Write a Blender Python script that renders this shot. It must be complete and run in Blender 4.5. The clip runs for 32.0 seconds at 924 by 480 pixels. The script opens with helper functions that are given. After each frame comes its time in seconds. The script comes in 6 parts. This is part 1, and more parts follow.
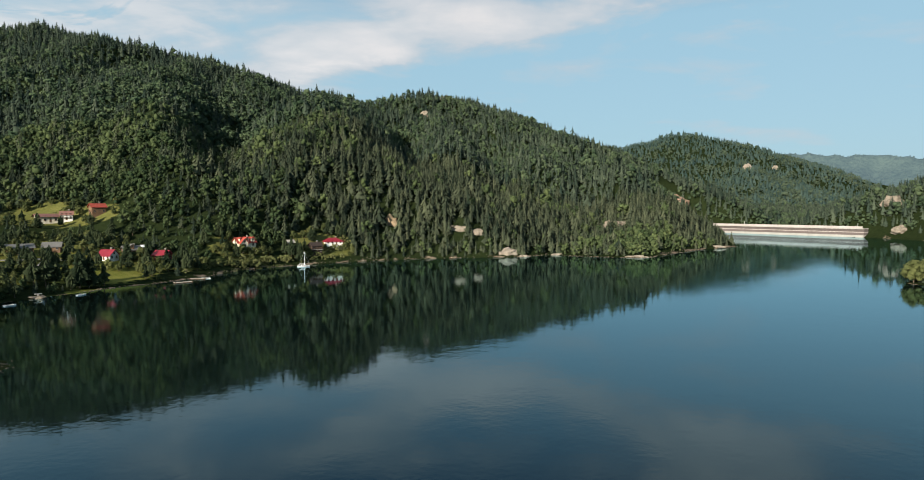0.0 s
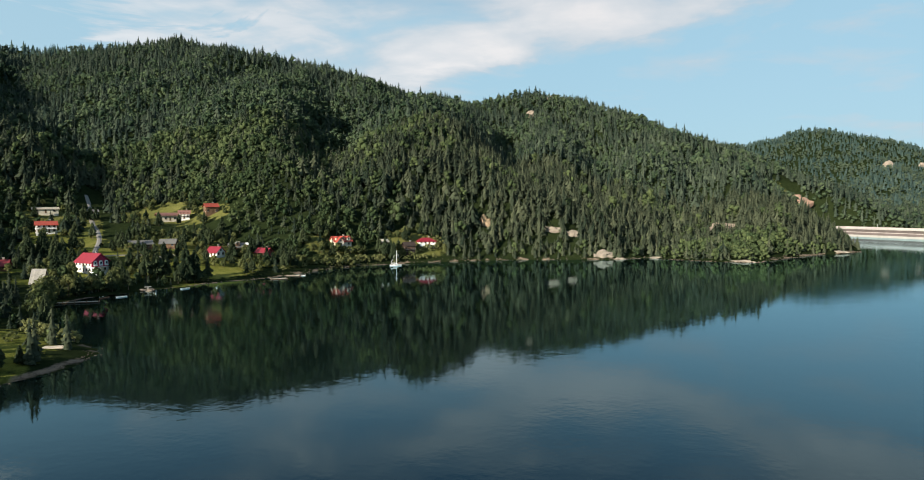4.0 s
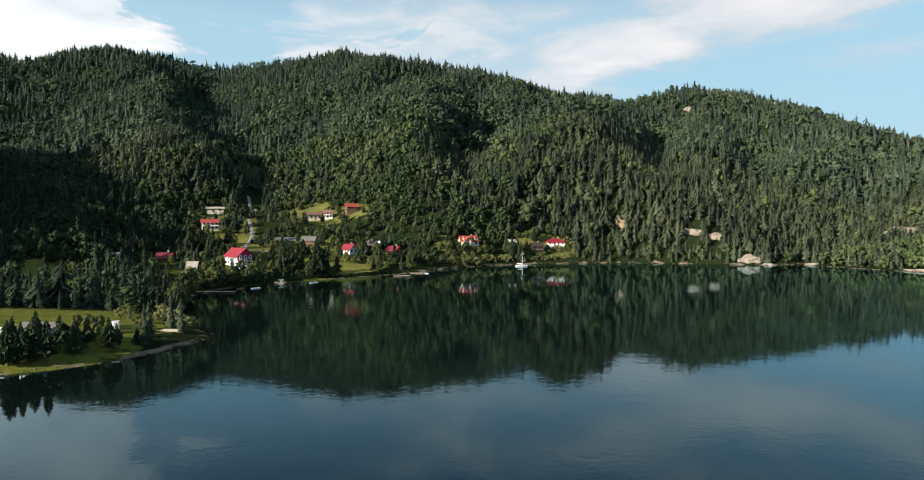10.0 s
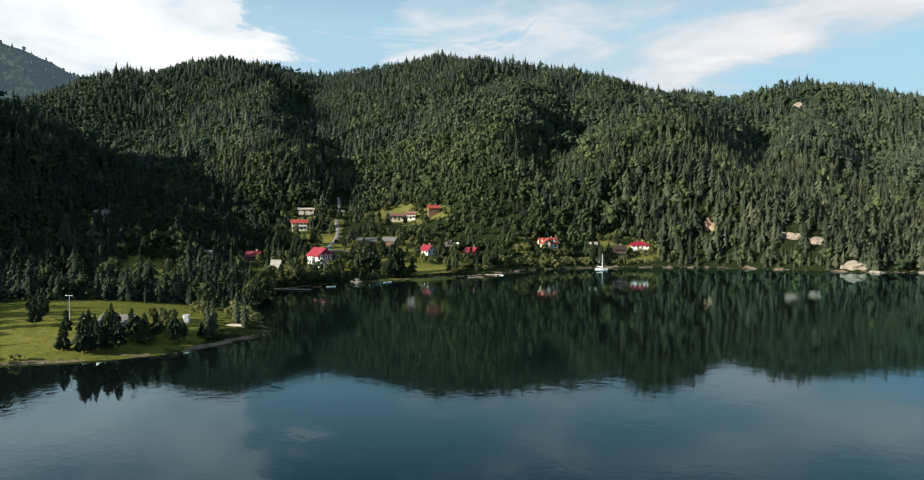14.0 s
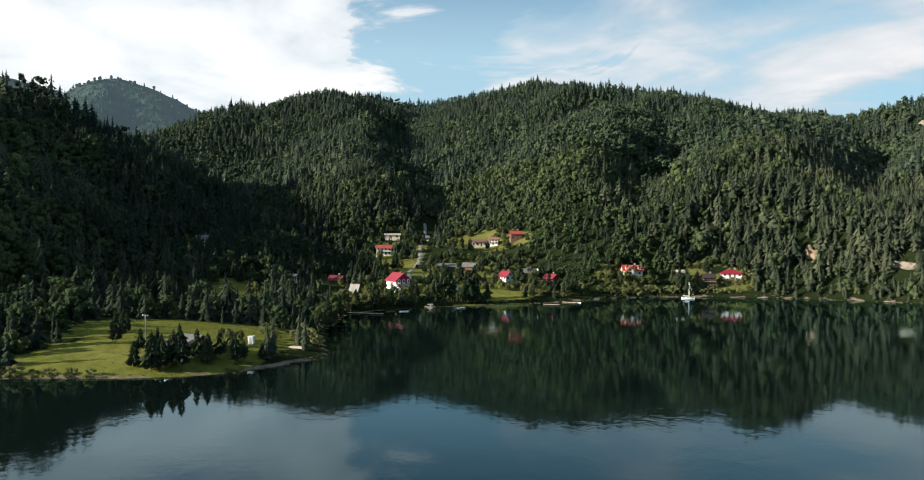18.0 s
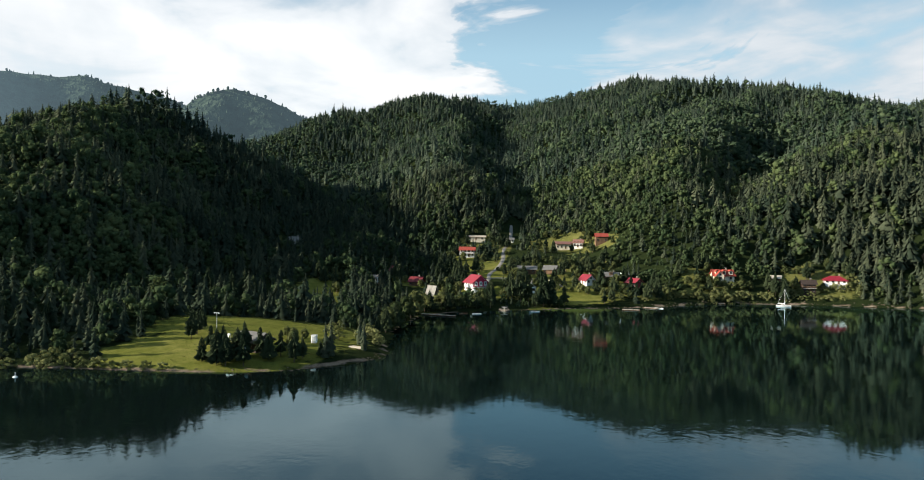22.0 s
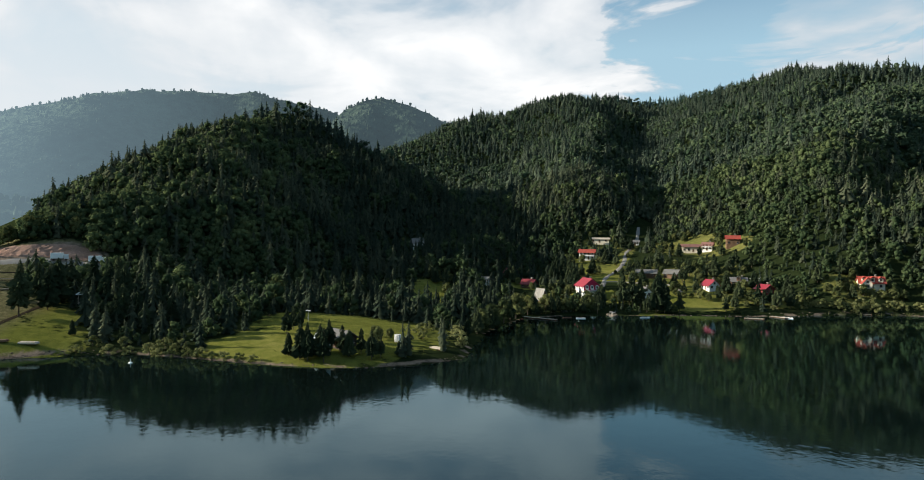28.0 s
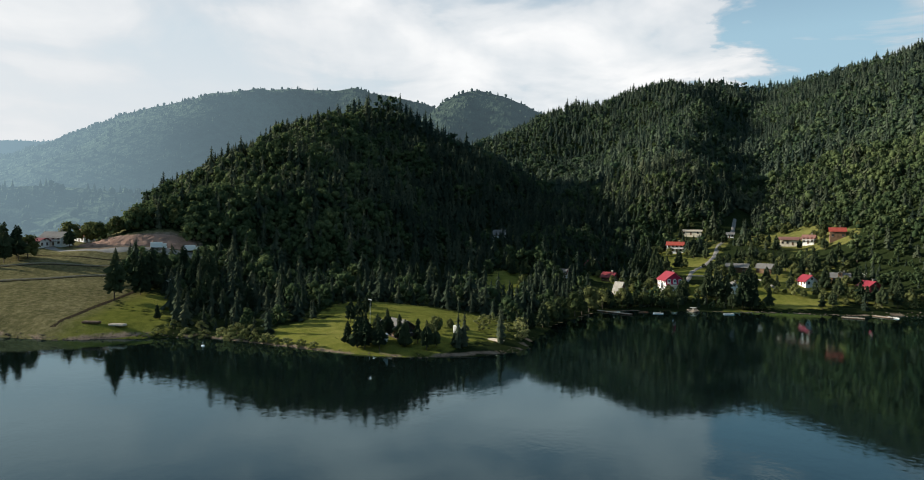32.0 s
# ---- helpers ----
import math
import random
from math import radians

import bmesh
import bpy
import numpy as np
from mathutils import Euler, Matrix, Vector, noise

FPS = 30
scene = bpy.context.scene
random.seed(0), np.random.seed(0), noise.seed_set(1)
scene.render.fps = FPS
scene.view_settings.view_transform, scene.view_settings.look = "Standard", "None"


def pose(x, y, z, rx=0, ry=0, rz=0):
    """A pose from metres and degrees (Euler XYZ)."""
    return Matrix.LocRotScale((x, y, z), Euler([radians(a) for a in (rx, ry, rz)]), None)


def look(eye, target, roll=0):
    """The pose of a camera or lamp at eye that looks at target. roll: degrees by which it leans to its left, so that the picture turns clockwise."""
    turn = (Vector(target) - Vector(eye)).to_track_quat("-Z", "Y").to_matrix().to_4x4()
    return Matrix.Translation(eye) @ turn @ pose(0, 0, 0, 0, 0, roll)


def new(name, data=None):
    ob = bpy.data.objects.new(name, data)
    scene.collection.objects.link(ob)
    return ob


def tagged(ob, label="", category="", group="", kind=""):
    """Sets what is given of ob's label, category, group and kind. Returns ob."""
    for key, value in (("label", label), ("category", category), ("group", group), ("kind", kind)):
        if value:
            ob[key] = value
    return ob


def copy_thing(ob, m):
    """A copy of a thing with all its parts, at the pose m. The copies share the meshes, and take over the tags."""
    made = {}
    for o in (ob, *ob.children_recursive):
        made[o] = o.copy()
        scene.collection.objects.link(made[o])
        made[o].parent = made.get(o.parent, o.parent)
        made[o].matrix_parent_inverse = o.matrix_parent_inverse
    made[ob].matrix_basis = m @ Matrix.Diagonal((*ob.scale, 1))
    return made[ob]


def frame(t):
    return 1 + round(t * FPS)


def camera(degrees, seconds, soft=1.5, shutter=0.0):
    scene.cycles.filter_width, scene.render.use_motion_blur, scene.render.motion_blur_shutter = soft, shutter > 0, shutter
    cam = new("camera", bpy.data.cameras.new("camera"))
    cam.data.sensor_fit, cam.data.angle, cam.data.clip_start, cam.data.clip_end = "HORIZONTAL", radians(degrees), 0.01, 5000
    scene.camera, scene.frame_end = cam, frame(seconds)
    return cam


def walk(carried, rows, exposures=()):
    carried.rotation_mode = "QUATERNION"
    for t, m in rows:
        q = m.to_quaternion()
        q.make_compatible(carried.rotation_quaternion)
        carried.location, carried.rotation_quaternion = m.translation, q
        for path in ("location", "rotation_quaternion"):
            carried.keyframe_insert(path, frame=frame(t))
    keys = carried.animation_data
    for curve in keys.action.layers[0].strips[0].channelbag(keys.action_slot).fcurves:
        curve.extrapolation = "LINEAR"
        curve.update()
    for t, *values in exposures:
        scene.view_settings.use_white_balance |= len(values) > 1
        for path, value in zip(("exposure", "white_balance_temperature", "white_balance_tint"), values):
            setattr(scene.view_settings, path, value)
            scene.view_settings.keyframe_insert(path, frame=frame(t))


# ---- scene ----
import itertools

cam = camera(69.61, 32.0, soft=1.0)
PATH = [
    (0, (-0.00, 0.00, 32.97), (-0.068, 99.876, 27.993), -0.32),
    (1, (3.12, 0.74, 33.12), (-1.243, 100.519, 28.141), -0.28),
    (2, (6.28, 1.57, 33.29), (-2.376, 101.075, 28.363), -0.19),
    (3, (9.34, 2.42, 33.43), (-3.499, 101.467, 28.500), -0.15),
    (3.5, (10.87, 2.89, 33.47), (-3.982, 101.660, 28.526), -0.13),
    (5.5, (16.81, 4.85, 33.42), (-5.828, 102.127, 28.548), -0.09),
    (6, (18.29, 5.40, 33.37), (-6.234, 102.227, 28.510), -0.08),
    (7, (21.18, 6.65, 33.22), (-7.242, 102.406, 28.405), -0.07),
    (8, (24.04, 8.06, 33.02), (-8.406, 102.530, 28.275), -0.05),
    (9, (26.91, 9.61, 32.81), (-9.068, 102.794, 28.102), -0.01),
    (10, (29.67, 11.08, 32.65), (-9.962, 102.774, 27.977), 0.05),
    (11, (32.45, 12.58, 32.60), (-10.566, 102.734, 27.982), 0.08),
    (12, (35.22, 14.14, 32.55), (-11.176, 102.609, 27.999), 0.16),
    (13, (37.79, 15.80, 32.62), (-12.001, 102.403, 28.104), 0.22),
    (14, (40.18, 17.59, 32.80), (-12.707, 102.337, 28.291), 0.22),
    (14.5, (41.32, 18.57, 32.87), (-13.096, 102.346, 28.376), 0.21),
    (16.5, (45.68, 22.64, 32.92), (-14.850, 102.125, 28.614), 0.31),
    (17, (46.80, 23.70, 32.94), (-15.273, 102.054, 30.177), 0.32),
    (17.5, (47.92, 24.77, 32.97), (-15.712, 101.907, 32.045), 0.34),
    (18, (49.07, 25.91, 33.03), (-16.047, 101.800, 32.298), 0.37),
    (19, (51.36, 28.35, 33.22), (-16.643, 101.670, 32.515), 0.38),
    (20, (53.44, 30.69, 33.37), (-17.455, 101.211, 32.699), 0.42),
    (21, (55.38, 33.06, 33.51), (-18.197, 100.781, 32.861), 0.49),
    (22, (57.29, 35.55, 33.66), (-18.686, 100.560, 33.006), 0.55),
    (23, (59.15, 38.17, 33.76), (-19.129, 100.398, 33.157), 0.59),
    (24, (60.89, 40.95, 33.85), (-19.626, 100.258, 33.266), 0.60),
    (25, (62.47, 43.77, 33.99), (-20.359, 99.797, 33.412), 0.60),
    (26, (64.03, 46.55, 34.11), (-20.957, 99.254, 33.504), 0.65),
    (26.5, (64.75, 47.98, 34.12), (-21.196, 99.102, 33.526), 0.66),
    (28.5, (67.38, 53.79, 33.82), (-21.814, 99.004, 33.106), 0.61),
    (29, (67.88, 55.28, 33.77), (-22.097, 98.912, 32.821), 0.62),
    (30, (68.60, 58.18, 33.72), (-23.050, 98.166, 32.283), 0.68),
    (31, (69.21, 61.09, 33.69), (-23.955, 97.372, 31.750), 0.75),
    (31.5, (69.53, 62.56, 33.71), (-24.259, 97.191, 31.715), 0.74),
    (32, (69.84, 63.98, 33.74), (-24.568, 96.894, 31.778), 0.74),
]
walk(cam, [(t, look(eye, target, roll)) for t, eye, target, roll in PATH], [(0, 0.86), (8, 1.08), (20, 1.08), (26, 1.0), (32, 0.86)])

# ---------------------------------------------------------------- world and sun
SUN_YAW, SUN_EL = 149.0, 18.0          # degrees left of +y, degrees up
sun_way = Vector((-math.sin(radians(SUN_YAW)) * math.cos(radians(SUN_EL)),
                  math.cos(radians(SUN_YAW)) * math.cos(radians(SUN_EL)),
                  math.sin(radians(SUN_EL))))
sun_data = bpy.data.lights.new("sun", "SUN")
sun_data.energy, sun_data.angle, sun_data.color = 5.0, radians(0.6), (1.0, 0.93, 0.80)
sun = new("sun", sun_data)
sun.matrix_world = look(tuple(sun_way * 900), (0, 0, 0))


class Nodes:
    """Small helper that wires shader nodes."""

    def __init__(self, tree):
        self.tree = tree
        tree.nodes.clear()

    def add(self, kind, **values):
        node = self.tree.nodes.new(kind)
        for key, value in values.items():
            self.put(node.inputs[key], value)
        return node

    def put(self, socket, value):
        if isinstance(value, bpy.types.NodeSocket):
            self.tree.links.new(value, socket)
        else:
            socket.default_value = value

    def math(self, op, a, b=0.0, c=0.0, clamp=False):
        node = self.tree.nodes.new("ShaderNodeMath")
        node.operation, node.use_clamp = op, clamp
        for socket, value in zip(node.inputs, (a, b, c)):
            self.put(socket, value)
        return node.outputs[0]

    def noise(self, vector, scale, detail=3.0, rough=0.55, lift=0.0):
        node = self.tree.nodes.new("ShaderNodeTexNoise")
        if vector is not None:
            self.put(node.inputs["Vector"], vector)
        node.inputs["Scale"].default_value = scale
        node.inputs["Detail"].default_value = detail
        node.inputs["Roughness"].default_value = rough
        node.inputs["Distortion"].default_value = lift
        return node.outputs[0]

    def ramp(self, fac, stops):
        node = self.tree.nodes.new("ShaderNodeValToRGB")
        self.put(node.inputs[0], fac)
        ramp = node.color_ramp
        while len(ramp.elements) < len(stops):
            ramp.elements.new(0.5)
        for element, (place, colour) in zip(ramp.elements, stops):
            element.position = place
            element.color = (*colour, 1.0) if isinstance(colour, tuple) else (colour, colour, colour, 1.0)
        return node.outputs[0]

    def mix(self, fac, a, b, blend="MIX"):
        node = self.tree.nodes.new("ShaderNodeMix")
        node.data_type, node.blend_type = "RGBA", blend
        self.put(node.inputs[0], fac)
        for socket, value in ((node.inputs[6], a), (node.inputs[7], b)):
            self.put(socket, (*value, 1.0) if isinstance(value, tuple) and len(value) == 3 else value)
        return node.outputs[2]

    def stored(self, name):
        node = self.tree.nodes.new("ShaderNodeAttribute")
        node.attribute_name = name
        return node.outputs["Fac"]

    def bump(self, height, strength=0.4, distance=0.1):
        return self.add("ShaderNodeBump", Height=height, Strength=strength, Distance=distance).outputs[0]


world = bpy.data.worlds.new("sky")
scene.world = world
world.use_nodes = True
wn = Nodes(world.node_tree)
sky = wn.add("ShaderNodeTexSky")
sky.sky_type, sky.sun_disc = "NISHITA", False
sky.sun_elevation, sky.sun_rotation = radians(SUN_EL), radians(-SUN_YAW)
sky.air_density, sky.dust_density, sky.ozone_density = 1.0, 1.2, 1.6
way = wn.add("ShaderNodeTexCoord").outputs["Generated"]
sep = wn.add("ShaderNodeSeparateXYZ", Vector=way)
up = wn.math("MAXIMUM", sep.outputs[2], 0.0)
lift = wn.math("ADD", up, 0.16)
flat = wn.add("ShaderNodeCombineXYZ", X=wn.math("DIVIDE", sep.outputs[0], lift), Y=wn.math("DIVIDE", sep.outputs[1], lift), Z=0.0).outputs[0]
yaw = wn.math("MULTIPLY", wn.math("ARCTAN2", wn.math("MULTIPLY", sep.outputs[0], -1.0), sep.outputs[1]), 180 / math.pi)
turn = wn.math("DIVIDE", wn.math("ADD", yaw, 180.0), 360.0)
sway = wn.noise(flat, 1.3, 6.0, 0.6, 0.6)
drift = wn.math("ADD", turn, wn.math("ADD", wn.math("MULTIPLY", wn.math("SUBTRACT", sway, 0.5), 0.20), wn.math("MULTIPLY", up, 0.05)))
# how much of the sky is clouded, round the compass (0.5 is straight along +y, more is further left)
cover = wn.ramp(drift, [(0.0, 0.40), (0.40, 0.57), (0.45, 0.60), (0.50, 0.63), (0.55, 0.68), (0.602, 0.68), (0.622, 0.34), (0.638, 0.34), (0.658, 0.68), (0.70, 0.66), (0.80, 0.62), (0.90, 0.45)])
# the long streak on the right climbs away from the dam and leaves clear sky below it
streak = wn.math("ADD", drift, wn.math("MULTIPLY", wn.math("SUBTRACT", up, 0.2), 1.05))
cover = wn.math("MINIMUM", cover, wn.ramp(streak, [(0.0, 0.33), (0.50, 0.36), (0.545, 0.60), (1.0, 0.62)]))
stretched = wn.add("ShaderNodeMapping", Vector=flat)
stretched.inputs["Rotation"].default_value = (0, 0, radians(22))
stretched.inputs["Scale"].default_value = (0.7, 1.5, 1)
n1 = wn.noise(stretched.outputs[0], 0.75, 7.0, 0.52, 0.5)
n2 = wn.noise(flat, 2.1, 5.0, 0.52, 0.35)
heap = wn.math("ADD", wn.math("MULTIPLY", n1, 0.95), wn.math("MULTIPLY", n2, 0.80))
heap = wn.math("SUBTRACT", heap, 0.39)
high = wn.ramp(up, [(0.0, 0.0), (0.10, 0.55), (0.22, 1.0)])
clear = wn.ramp(up, [(0.0, 0.0), (0.27, 0.0), (0.35, 0.09), (0.46, 0.11), (0.62, 0.12), (1.0, 0.06)])
dense = wn.math("ADD", wn.math("SUBTRACT", heap, clear), wn.math("SUBTRACT", wn.math("MULTIPLY", cover, wn.math("ADD", wn.math("MULTIPLY", high, 0.35), 0.65)), 0.5))
veil = wn.ramp(dense, [(0.38, 0.0), (0.48, 0.30), (0.58, 0.78), (0.74, 0.97)])
near_sun = wn.ramp(turn, [(0.50, 0.0), (0.58, 0.20), (0.66, 0.75), (0.80, 1.0), (0.92, 1.0), (1.0, 0.4)])
core = wn.ramp(dense, [(0.50, 0.0), (0.80, 1.0)])
cloud = wn.mix(near_sun, wn.mix(core, (5.2, 5.5, 5.9), (7.8, 7.6, 7.6)), wn.mix(core, (7.2, 7.5, 7.8), (11.2, 11.2, 11.1)))
deep = wn.mix(wn.ramp(up, [(0.26, 0.0), (0.40, 1.0)]), (3.1, 5.6, 7.1), (0.9, 2.3, 4.0))
blue = wn.mix(0.8, sky.outputs[0], deep)
both = wn.mix(veil, blue, cloud)
low = wn.ramp(up, [(0.0, 1.0), (0.16, 0.85), (0.30, 0.62), (0.40, 0.0)])
glare = wn.ramp(turn, [(0.50, 0.0), (0.64, 0.12), (0.69, 0.40), (0.74, 1.0), (0.92, 1.0), (1.0, 0.3)])
both = wn.mix(wn.math("MULTIPLY", low, wn.math("ADD", wn.math("MULTIPLY", glare, 0.85), 0.12)), both, (7.6, 7.8, 8.0))
aim = wn.tree.nodes.new("ShaderNodeVectorMath")
aim.operation = "DOT_PRODUCT"
wn.put(aim.inputs[0], way)
wn.put(aim.inputs[1], tuple(sun_way))
toward = wn.math("MAXIMUM", aim.outputs[1], 0.0)
both = wn.mix(wn.math("POWER", toward, 12.0), both, (13.0, 12.4, 11.5))
back = wn.add("ShaderNodeBackground", Color=both, Strength=0.058)
wn.tree.links.new(back.outputs[0], wn.add("ShaderNodeOutputWorld").inputs[0])

# ---------------------------------------------------------------- materials


def material(name):
    m = bpy.data.materials.new(name)
    m.use_nodes = True
    return m, Nodes(m.node_tree)


def finish(n, shader):
    n.tree.links.new(shader, n.add("ShaderNodeOutputMaterial").inputs[0])


def surface(name, colour, rough=0.7, metal=0.0, vary=0.25, scale=3.0, bump=0.2, depth=0.02, shine=0.3):
    """Paint, plaster, wood or stone with two scales of variation and fine relief."""
    m, n = material(name)
    at = n.add("ShaderNodeTexCoord").outputs["Object"]
    a, b = n.noise(at, scale, 4), n.noise(at, scale * 9, 3)
    both = n.math("ADD", n.math("MULTIPLY", a, 0.65), n.math("MULTIPLY", b, 0.35))
    rand = n.add("ShaderNodeObjectInfo").outputs["Random"]
    both = n.math("ADD", both, n.math("MULTIPLY", n.math("SUBTRACT", rand, 0.5), 0.25))
    dark, light = tuple(c * (1 - vary) for c in colour), tuple(min(0.95, c * (1 + vary * 0.7)) for c in colour)
    col = n.ramp(both, [(0.3, dark), (0.7, light)])
    s = n.add("ShaderNodeBsdfPrincipled", Roughness=rough, Metallic=metal)
    n.put(s.inputs["Base Color"], col)
    s.inputs["Specular IOR Level"].default_value = shine
    n.put(s.inputs["Normal"], n.bump(b, bump, depth))
    finish(n, s.outputs[0])
    return m


def foliage(name, dark, light, glow_through=0.25, attribute=True):
    """Leaves or needles; each tree takes a tint of its own."""
    m, n = material(name)
    if attribute:
        tint = n.stored("tint")
    else:
        tint = n.add("ShaderNodeObjectInfo").outputs["Random"]
    at = n.add("ShaderNodeNewGeometry")
    grain = n.noise(at.outputs["Position"], 0.9, 3)
    fac = n.math("ADD", n.math("MULTIPLY", tint, 0.8), n.math("MULTIPLY", n.math("SUBTRACT", grain, 0.4), 0.6), clamp=True)
    isle = n.math("MULTIPLY", n.math("SUBTRACT", at.outputs["Random Per Island"], 0.5), 0.25)
    fac = n.math("ADD", fac, isle, clamp=True)
    col = n.ramp(fac, [(0.0, dark), (1.0, light)])
    d = n.add("ShaderNodeBsdfPrincipled", Roughness=0.75)
    d.inputs["Specular IOR Level"].default_value = 0.0
    n.put(d.inputs["Base Color"], col)
    t = n.add("ShaderNodeBsdfTranslucent")
    n.put(t.inputs["Color"], col)
    mixed = n.add("ShaderNodeMixShader", Fac=glow_through)
    n.tree.links.new(d.outputs[0], mixed.inputs[1])
    n.tree.links.new(t.outputs[0], mixed.inputs[2])
    finish(n, mixed.outputs[0])
    return m


def ground_material():
    m, n = material("ground")
    at = n.add("ShaderNodeNewGeometry").outputs["Position"]
    big, mid, fine = n.noise(at, 0.035, 4), n.noise(at, 0.35, 4), n.noise(at, 2.6, 3)
    meadow = n.stored("meadow")
    bare = n.stored("bare")
    dry = n.stored("dry")
    var = n.math("ADD", n.math("MULTIPLY", mid, 0.55), n.math("MULTIPLY", fine, 0.45))
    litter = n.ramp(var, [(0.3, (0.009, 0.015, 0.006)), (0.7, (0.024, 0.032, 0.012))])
    grass = n.ramp(n.math("ADD", n.math("MULTIPLY", var, 0.6), n.math("MULTIPLY", big, 0.4)), [(0.34, (0.058, 0.068, 0.014)), (0.5, (0.120, 0.126, 0.026)), (0.66, (0.200, 0.186, 0.050))])
    tuft = n.math("ADD", n.math("MULTIPLY", n.noise(at, 0.55, 5, 0.7), 0.7), n.math("MULTIPLY", big, 0.3))
    straw = n.ramp(tuft, [(0.36, (0.052, 0.050, 0.026)), (0.5, (0.105, 0.094, 0.048)), (0.64, (0.200, 0.170, 0.096))])
    earth = n.ramp(var, [(0.3, (0.085, 0.062, 0.044)), (0.7, (0.27, 0.205, 0.150))])
    grass = n.mix(dry, grass, straw)
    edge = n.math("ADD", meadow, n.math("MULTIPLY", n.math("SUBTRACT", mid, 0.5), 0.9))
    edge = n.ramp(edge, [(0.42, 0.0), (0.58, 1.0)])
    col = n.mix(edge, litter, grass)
    worn = n.ramp(n.math("ADD", bare, n.math("MULTIPLY", n.math("SUBTRACT", mid, 0.5), 0.7)), [(0.42, 0.0), (0.60, 1.0)])
    col = n.mix(worn, col, earth)
    s = n.add("ShaderNodeBsdfPrincipled", Roughness=0.95)
    s.inputs["Specular IOR Level"].default_value = 0.0
    n.put(s.inputs["Base Color"], col)
    n.put(s.inputs["Normal"], n.bump(var, 0.8, 0.35))
    finish(n, s.outputs[0])
    return m


def water_material():
    m, n = material("lake water")
    at = n.add("ShaderNodeNewGeometry").outputs["Position"]
    patch = n.ramp(n.noise(at, 0.012, 3), [(0.35, 0.15), (0.65, 1.0)])
    ripple = n.math("ADD", n.math("MULTIPLY", n.noise(at, 0.9, 2), 1.0), n.math("MULTIPLY", n.noise(at, 0.22, 2), 2.0))
    wave = n.bump(n.math("MULTIPLY", ripple, patch), 0.26, 0.05)
    deep = n.add("ShaderNodeBsdfDiffuse", Color=(0.003, 0.006, 0.005, 1), Normal=wave)
    shine = n.add("ShaderNodeBsdfGlossy", Color=(0.64, 0.90, 1.0, 1), Roughness=0.035, Normal=wave)
    rim = n.add("ShaderNodeFresnel", IOR=1.43, Normal=wave)
    mixed = n.add("ShaderNodeMixShader", Fac=rim.outputs[0])
    n.tree.links.new(deep.outputs[0], mixed.inputs[1])
    n.tree.links.new(shine.outputs[0], mixed.inputs[2])
    finish(n, mixed.outputs[0])
    return m


M_GROUND, M_WATER = ground_material(), water_material()
M_SPRUCE = foliage("spruce needles", (0.023, 0.035, 0.024), (0.108, 0.120, 0.070), 0.18)
# distance haze painted into the needle colours: bluer for the mid and far bands
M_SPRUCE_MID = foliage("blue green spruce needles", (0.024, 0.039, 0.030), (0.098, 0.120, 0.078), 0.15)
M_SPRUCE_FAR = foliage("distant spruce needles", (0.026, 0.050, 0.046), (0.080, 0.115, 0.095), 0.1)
M_LEAF = foliage("broad leaves", (0.036, 0.058, 0.028), (0.136, 0.168, 0.070), 0.3)
# the mid and far leaves are bluer too, with the same painted haze
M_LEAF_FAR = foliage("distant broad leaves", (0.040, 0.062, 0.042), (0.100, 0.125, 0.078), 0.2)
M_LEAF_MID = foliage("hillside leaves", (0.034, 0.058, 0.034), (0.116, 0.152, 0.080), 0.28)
M_WILLOW = foliage("pale willow leaves", (0.095, 0.108, 0.040), (0.260, 0.262, 0.110), 0.35, False)
M_CLAY_OLD = surface("faded clay tiles", (0.20, 0.095, 0.075), 0.85, vary=0.3, scale=0.8)
M_SPRUCE_ONE = foliage("garden spruce needles", (0.014, 0.024, 0.014), (0.056, 0.070, 0.034), 0.15, False)
M_LEAF_ONE = foliage("bush leaves", (0.042, 0.058, 0.024), (0.150, 0.158, 0.060), 0.3, False)
M_BARK = surface("bark", (0.10, 0.075, 0.055), 0.9, vary=0.4, scale=2.0)
M_WHITE = surface("white plaster", (0.74, 0.72, 0.68), 0.85, vary=0.10, scale=0.7)
M_CREAM = surface("cream plaster", (0.62, 0.55, 0.42), 0.85, vary=0.12, scale=0.7)
M_RED = surface("red sheet roof", (0.20, 0.008, 0.018), 0.5, vary=0.18, scale=0.5, shine=0.5)
M_ORANGE = surface("red clay tiles", (0.29, 0.050, 0.032), 0.8, vary=0.25, scale=0.8)
M_MAROON = surface("dark red roof", (0.15, 0.018, 0.022), 0.6, vary=0.2, scale=0.5)
M_GREY = surface("grey sheet roof", (0.12, 0.115, 0.105), 0.7, vary=0.25, scale=0.5)
M_WOOD = surface("brown timber", (0.13, 0.075, 0.042), 0.8, vary=0.35, scale=1.5)
M_PALE_WOOD = surface("weathered planks", (0.42, 0.36, 0.28), 0.85, vary=0.25, scale=1.2)
M_DARK_WOOD = surface("dark stained timber", (0.045, 0.030, 0.024), 0.8, vary=0.3, scale=1.5)
M_GLASS = surface("window glass", (0.03, 0.04, 0.05), 0.08, vary=0.2, scale=0.5, bump=0.0, shine=0.6)
M_CONCRETE = surface("pale concrete", (0.34, 0.32, 0.29), 0.9, vary=0.2, scale=0.25)
